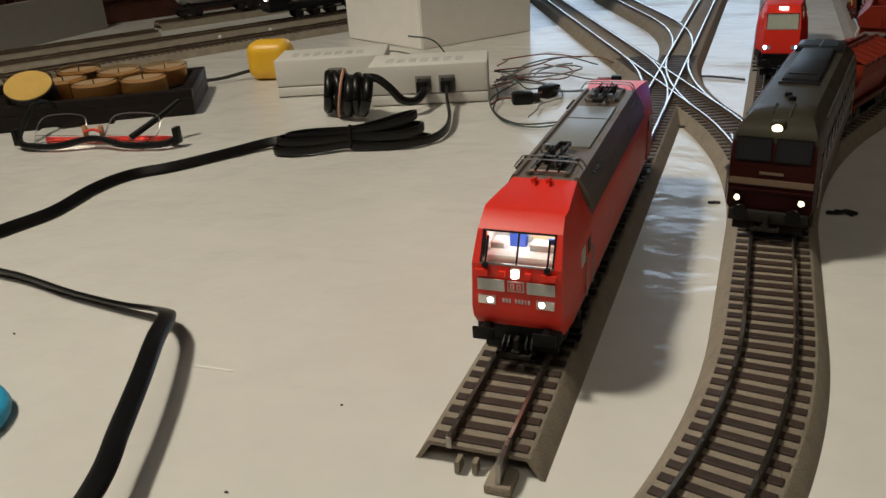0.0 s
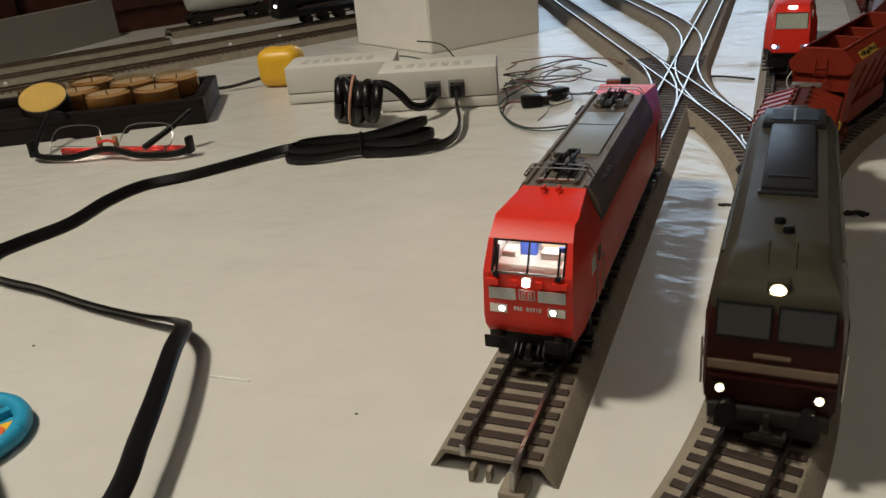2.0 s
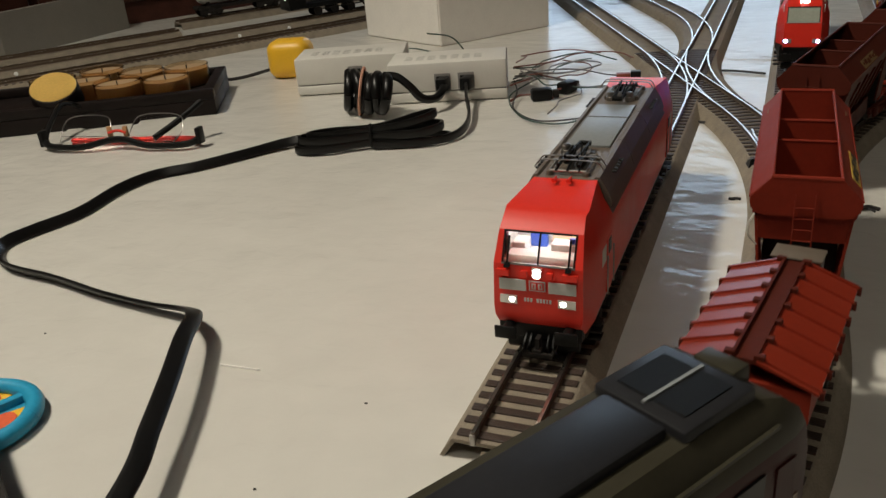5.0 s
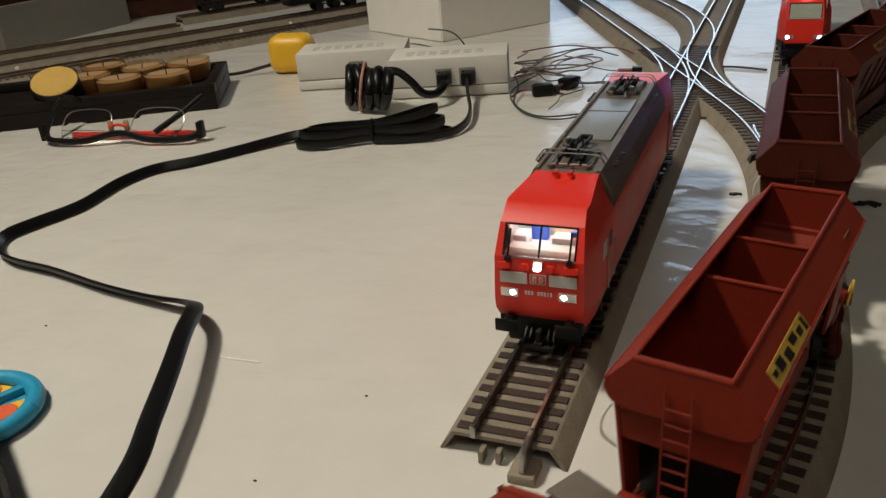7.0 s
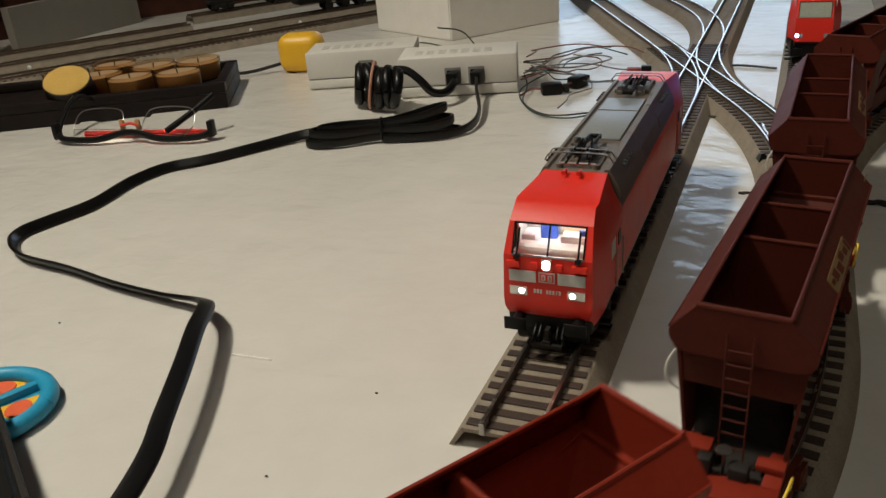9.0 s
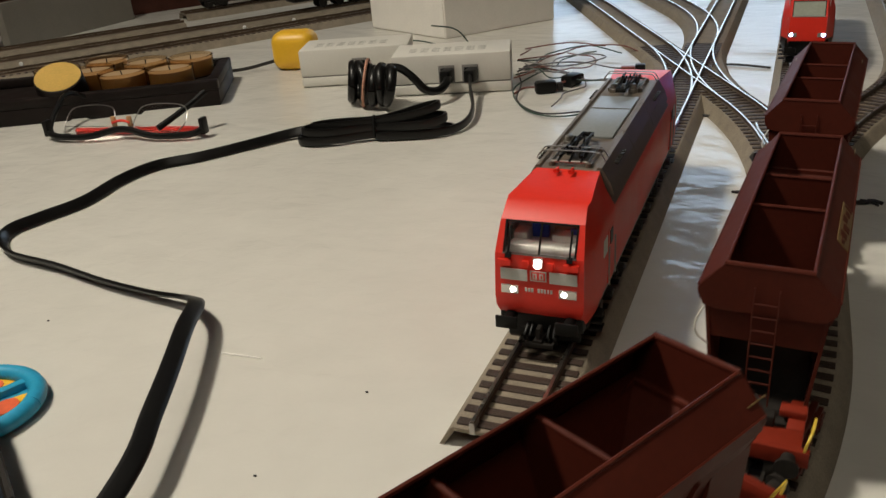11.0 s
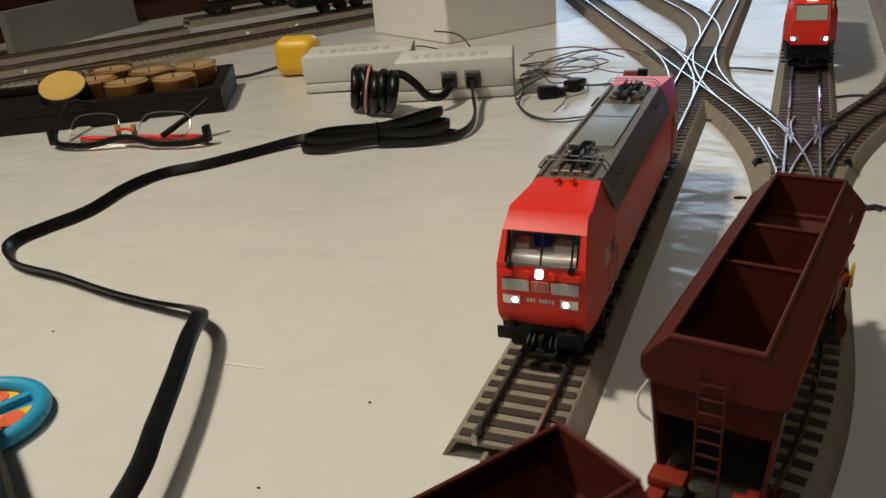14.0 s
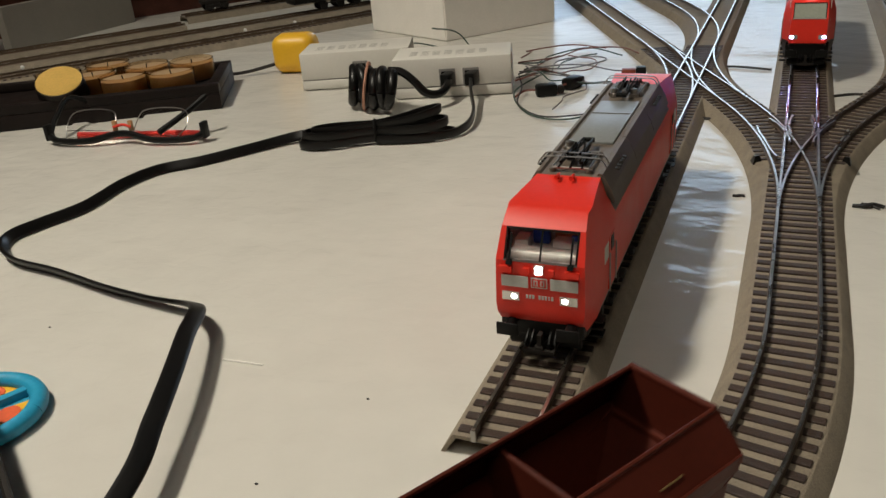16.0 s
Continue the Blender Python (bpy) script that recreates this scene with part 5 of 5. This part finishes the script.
part("housing", boxes((-0.009, -0.004, 0, 0.002, 0.004, 0.006), bevel=0.001), mat("red_brown_plug", (0.22, 0.05, 0.03), 0.5), ob)
part("collar", boxes((0.002, -0.0035, 0.0005, 0.010, 0.0035, 0.0075), bevel=0.001), BLACK, ob)
for p in ([(-0.30, 0.50, 0.002), (-0.27, 0.53, 0.012), (-0.235, 0.525, 0.010), (-0.205, 0.505, 0.006), (-0.19, 0.48, 0.003)], [(-0.225, 0.49, 0.034), (-0.205, 0.50, 0.028), (-0.19, 0.51, 0.006), (-0.17, 0.52, 0.002)]):
    tagged(new("wire", mesh_of("wire", tube(p, 0.0007, 6, 8), WIRES[0], True)), "dark green thin wire behind the power supplies", "wire", "loose wires")
for p in ([(0.012, 0.497, 0.001), (0.03, 0.499, 0.0012), (0.055, 0.491, 0.001)], [(0.096, 0.418, 0.001), (0.108, 0.424, 0.001), (0.12, 0.424, 0.001)], [(0.018, 0.357, 0.001), (0.03, 0.355, 0.001), (0.04, 0.356, 0.001)]):
    tagged(new("wire", mesh_of("wire", tube(p, 0.0009, 6, 6), DEBRIS, True)), "short dark wire lying on the film", "wire", "loose wires")

# turnout levers, debris
for x, y, r in ((0.056, 0.262, 20), (0.1, 0.267, -20)):
    ob = thing("turnout_lever", pose(x, y, 0.0058, 0, 0, r), "small black hand lever of the turnout", "lever", "turnout levers")
    bm = loft(bmesh.new(), [[Vector((-0.0025, -0.003, 0)), Vector((0.0025, -0.002, 0)), Vector((0.001, 0.004, 0)), Vector((-0.002, 0.004, 0))], [Vector((-0.0012, -0.002, 0.0045)), Vector((0.0012, -0.0015, 0.0045)), Vector((0.0006, 0.002, 0.0035)), Vector((-0.001, 0.002, 0.0035))]])
    part("handle", bm, BLACK, ob)
for x, y, k in ((0.108, 0.223, 1.0), (0.050, 0.226, 0.42)):
    ob = thing("debris", pose(x, y, 0, 0, 0, 20), "scrap of black plastic on the film", "scrap", "scraps")
    bm = sweep(bmesh.new(), smooth_line([(-0.006 * k, 0.002 * k, 0.0006), (-0.001 * k, -0.001 * k, 0.0015 * k), (0.003 * k, 0.001 * k, 0.0012 * k), (0.007 * k, -0.002 * k, 0.0006)], 4), [(0.0009 * k, -0.0006), (0.0012 * k, 0.0005), (-0.0008 * k, 0.0007), (-0.0012 * k, -0.0004)])
    sweep(bm, smooth_line([(-0.001 * k, 0.004 * k, 0.0006), (0.0015 * k, 0.0, 0.0012), (0.004 * k, -0.004 * k, 0.0006)], 4), round_profile(0.0006 * k, 6))
    part("scrap_piece", bm, DEBRIS, ob)
for x, y in ((-0.054, 0.018), (-0.208, 0.027), (-0.067, -0.030)):
    bm = bmesh.new()
    bmesh.ops.create_icosphere(bm, subdivisions=1, radius=0.0006, matrix=Matrix.Translation((x, y, 0.0003)) @ Matrix.Diagonal((1.2, 0.8, 0.5, 1)))
    tagged(new("crumb", mesh_of("crumb", bm, DEBRIS)), "tiny dark crumb on the tablecloth", "crumb", "crumbs")
tagged(new("thread", mesh_of("thread", tube([(-0.119, 0.0255, 0.0004), (-0.110, 0.026, 0.0004), (-0.102, 0.0262, 0.0004)], 0.00035, 5, 4), mat("white_thread", (0.9, 0.88, 0.84), 0.5), True)), "short white thread on the tablecloth", "thread")

# round blue toy and black strap
toy = thing("toy_ring", pose(-0.1825, -0.0325, 0, 0, 0, 20), "blue plastic ring with red and yellow printed panels", "toy")
part("ring", tube(loop_line(0, 0, 0.0035, 0.0228, 0.0208, 0, 36), 0.0032, 10, 2), CYAN, toy, "blue plastic ring")
part("inner_plate", lathe(bmesh.new(), (0, 0, 0.0008), [(0.0205, 0), (0.0205, 0.0012), (0.001, 0.0013)], 32), CYAN, toy)
for k in range(4):
    a = radians(45 + 90 * k)
    part("spoke", boxes((0, -0.0018, 0.0018, 0.0205, 0.0018, 0.0048), bevel=0.0006), CYAN, toy).matrix_basis = pose(0, 0, 0, 0, 0, 45 + 90 * k)
    pts = [(0.004, 0.0), (0.0175, -0.009), (0.0188, 0.0), (0.0175, 0.009)]
    bm = loft(bmesh.new(), [[Vector((x, y, z)) for x, y in pts] for z in (0.0020, 0.0026)])
    pan = part("printed_panel", bm, YELLOW, toy, "yellow printed panel", smooth=False)
    pan.matrix_basis = pose(0, 0, 0, 0, 0, 90 * k)
    bm = lathe(bmesh.new(), (0, 0, 0), [(0.0052, 0.0026), (0.0050, 0.0030), (0.0005, 0.0030)], 16)
    bm.transform(Matrix.Translation((0.0132, 0, 0)) @ Matrix.Diagonal((0.85, 1.0, 1, 1)))
    part("printed_spot", bm, ORANGE, pan, "red printed spot")
strap = thing("black_bag", label="black fabric bag edge lying on the table", category="bag")
bm = loft(bmesh.new(), [[Vector(p) + Vector((0, 0, z)) for p in ((-0.1155, -0.0705, 0), (-0.1730, -0.0325, 0), (-0.262, -0.135, 0), (-0.202, -0.174, 0))] for z in (0.0, 0.0135)])
bmesh.ops.bevel(bm, geom=bm.edges[:], offset=0.003, segments=3, affect="EDGES")
part("bag_body", bm, BLACK, strap)
part("piping", tube([(-0.1160, -0.0708, 0.0130), (-0.1443, -0.0520, 0.0133), (-0.1727, -0.0332, 0.0130)], 0.0012, 6, 4), DARK, strap, "ribbed black piping")

# ---- behind: further tracks, train, panel, furniture ----
D, N = Vector((0.583, 0.812, 0)), Vector((-0.812, 0.583, 0))
ORI = Vector((-0.402, 0.69, 0))
ANG = math.atan2(D.y, D.x)
for off, a, b in ((0.02, -0.62, 0.35), (0.0975, -0.62, 0.5), (0.175, -0.62, -0.16), (0.2425, -0.14, 0.5)):
    track(straight(ORI + N * off + D * a, ANG, b - a), "grey-bedded model track at the back of the table", sleepers=off < 0.05)


def on_back(off, along, z=0.0):
    p = ORI + N * off + D * along
    return pose(p.x, p.y, z, 0, 0, math.degrees(ANG))


tank = thing("tank_wagon", on_back(0.2425, -0.055, RAILTOP), "grey tank wagon on dark wheels", "model wagon", "far train")
part("barrel", lathe(bmesh.new(), (0, 0, 0), [(0.004, -0.055), (0.012, -0.053), (0.0155, -0.048), (0.0155, 0.048), (0.012, 0.053), (0.004, 0.055)], 28), STRIPE, tank, "pale grey barrel").matrix_basis = pose(0, 0, 0.031, 0, 90, 0)
part("underframe", boxes((-0.058, -0.011, 0.0095, 0.058, 0.011, 0.0135), (-0.045, -0.009, 0.0135, -0.040, 0.009, 0.022), (0.040, -0.009, 0.0135, 0.045, 0.009, 0.022)), DARK, tank)
part("dome", lathe(bmesh.new(), (0, 0, 0.0455), [(0.004, 0), (0.004, 0.003), (0.0015, 0.004)], 14), STRIPE, tank)
for x in (-0.04, 0.04):
    bogie(tank, x, 0.0205, DARK)
steam = thing("steam_locomotive", on_back(0.0975, 0.03, RAILTOP), "black steam locomotive with one lit lamp", "model locomotive", "far train")
part("boiler", lathe(bmesh.new(), (0, 0, 0), [(0.003, -0.058), (0.0105, -0.056), (0.0105, 0.04), (0.012, 0.042), (0.012, 0.055)], 24), BLACK, steam).matrix_basis = pose(0, 0, 0.031, 0, 90, 180)
part("cab", boxes((-0.075, -0.015, 0.012, -0.052, 0.015, 0.045), bevel=0.001), BLACK, steam)
part("frame", boxes((-0.075, -0.013, 0.011, 0.062, 0.013, 0.0165), bevel=0.0006), BLACK, steam)
part("chimney", lathe(bmesh.new(), (0.045, 0, 0.040), [(0.0035, 0), (0.003, 0.004), (0.004, 0.008)], 14), BLACK, steam)
part("steam_dome", lathe(bmesh.new(), (0.005, 0, 0.040), [(0.0045, 0), (0.0045, 0.004), (0.001, 0.006)], 14), BLACK, steam)
for s in (-1, 1):
    part("cylinder_block", boxes((0.035, s * 0.0135 - 0.003, 0.005, 0.052, s * 0.0135 + 0.003, 0.013), bevel=0.001), BLACK, steam)
    part("driving_rod", boxes((-0.035, s * 0.0125 - 0.0008, 0.0075, 0.034, s * 0.0125 + 0.0008, 0.009)), DARK, steam)
for x in (-0.035, -0.012, 0.011, 0.042):
    wheelset(steam, x)
bm = bmesh.new()
bmesh.ops.create_icosphere(bm, subdivisions=2, radius=0.0017, matrix=Matrix.Translation((-0.0765, -0.008, 0.0262)))
part("headlamp", bm, LED, steam, "lit white lamp")

panel = thing("backboard", label="low grey-white board standing behind the tracks", category="board")
pa, pb = Vector((-0.790, 0.535, 0)), Vector((-0.772, 0.728, 0))
part("board", loft(bmesh.new(), [[pa + Vector((0, 0, z)), pb + Vector((0, 0, z)), pb + Vector((-0.012, 0, z)), pa + Vector((-0.012, 0, z))] for z in (0, 0.052)]), mat("grey_white_board", (0.24, 0.22, 0.19), 0.7, vary=0.08), panel, smooth=False)
part("foot", boxes((-0.825, 0.56, 0, -0.802, 0.70, 0.008)), DARK_WOOD, panel)

cab = thing("dark_cabinet", pose(ORI.x + N.x * 0.36, ORI.y + N.y * 0.36, 0, 0, 0, math.degrees(ANG)), "dark red-brown wooden cabinet at the table's edge", "cabinet")
part("carcass", boxes((-1.05, 0.02, -0.75, 0.10, 0.42, 0.75), bevel=0.006), WOOD, cab)
for k in range(3):
    d = part("door", boxes((-1.03 + k * 0.373, 0.0, -0.70, -0.67 + k * 0.373, 0.02, 0.70), bevel=0.004), WOOD, cab, "dark panelled door")
    part("door_field", boxes((-0.98 + k * 0.373, -0.006, 0.03, -0.72 + k * 0.373, 0.0, 0.64), bevel=0.003), WOOD, d)
    part("knob", lathe(bmesh.new(), (0, 0, 0), [(0.006, 0), (0.01, 0.008), (0.004, 0.012)], 16), BRASS, d).matrix_basis = pose(-0.695 + k * 0.373, 0, 0.12, 90, 0, 0)
post = thing("dark_post", pose(-0.81, 0.495, 0), "dark turned wooden post", "post")
part("shaft", lathe(bmesh.new(), (0, 0, 0), [(0.016, 0), (0.016, 0.01), (0.011, 0.014), (0.013, 0.05), (0.010, 0.09), (0.015, 0.12), (0.013, 0.25)], 20), DARK_WOOD, post)
for off, al in ((0.065, -0.36), (0.06, -0.12), (0.055, -0.06)):
    m = on_back(off, al)
    ob = thing("track_pin", m, "small bright pin standing between the tracks", "pin", "pins")
    part("shaft", cyl(bmesh.new(), (0, 0, 0), (0, 0, 0.006), 0.0012, 8), METAL, ob)
    bm = bmesh.new()
    bmesh.ops.create_icosphere(bm, subdivisions=2, radius=0.0022, matrix=Matrix.Translation((0, 0, 0.0072)))
    part("head", bm, mat("glass_bead", (0.8, 0.8, 0.78), 0.1), ob, "bright round head")

# pendant lamp over the table
pend = thing("pendant_lamp", pose(LAMP_AT.x, LAMP_AT.y, LAMP_AT.z), "round pendant lamp with metal shade", "lamp")
part("shade", lathe(bmesh.new(), (0, 0, 0.01), [(0.11, 0.0), (0.10, 0.05), (0.05, 0.10), (0.02, 0.12), (0.018, 0.118), (0.048, 0.097), (0.098, 0.048), (0.108, 0.0)], 32), PALE, pend)
part("cord", cyl(bmesh.new(), (0, 0, 0.125), (0, 0, 1.8 - LAMP_AT.z), 0.003, 8), BLACK, pend)


# ---- what moves ----
def s_of(t):
    ts = (0, 2, 3, 4, 6.5, 8.5, 11, 14, 16)
    ss = (-0.0715, 0.0715, 0.147, 0.220, 0.377, 0.5055, 0.670, 0.8618, 0.9934)
    return float(np.interp(t, ts, ss))


def motions():
    # the cab light goes out half-way through: the strip turns its glow into the added trough
    for strip in CAB_LAMPS:
        x, y, z = strip.location
        walk(strip, [(t, pose(x, y, z, 0, a, 0)) for t, a in ((0, 0), (8.6, 0), (9.0, 5), (9.4, 65), (9.8, 125), (10.2, 175), (10.6, 180), (16, 180))])
    times = [k * 0.5 for k in range(33)]
    train = [(diesel, 0.0860, 0.0640, diesel_bogies)] + [(covered, 0.2150, 0.020, [])]
    train += [(w, 0.332 + 0.1565 * k, 0.0560, b) for k, (w, b) in enumerate(WAGONS)]
    for ob, back, half, bogies in train:
        rows = [(t, rail_pose(s_of(t) - back + half, s_of(t) - back - half)) for t in times]
        walk(ob, rows)
        for b, x in zip(bogies, (half, -half)):
            turned = []
            for t, m in rows:
                d = m.to_3x3().inverted() @ WAY.at(S0 + s_of(t) - back + x)[1]
                turned.append((t, pose(b.location.x, 0, 0, 0, 0, math.degrees(math.atan2(d.y, d.x)))))
            walk(b, turned)


motions()
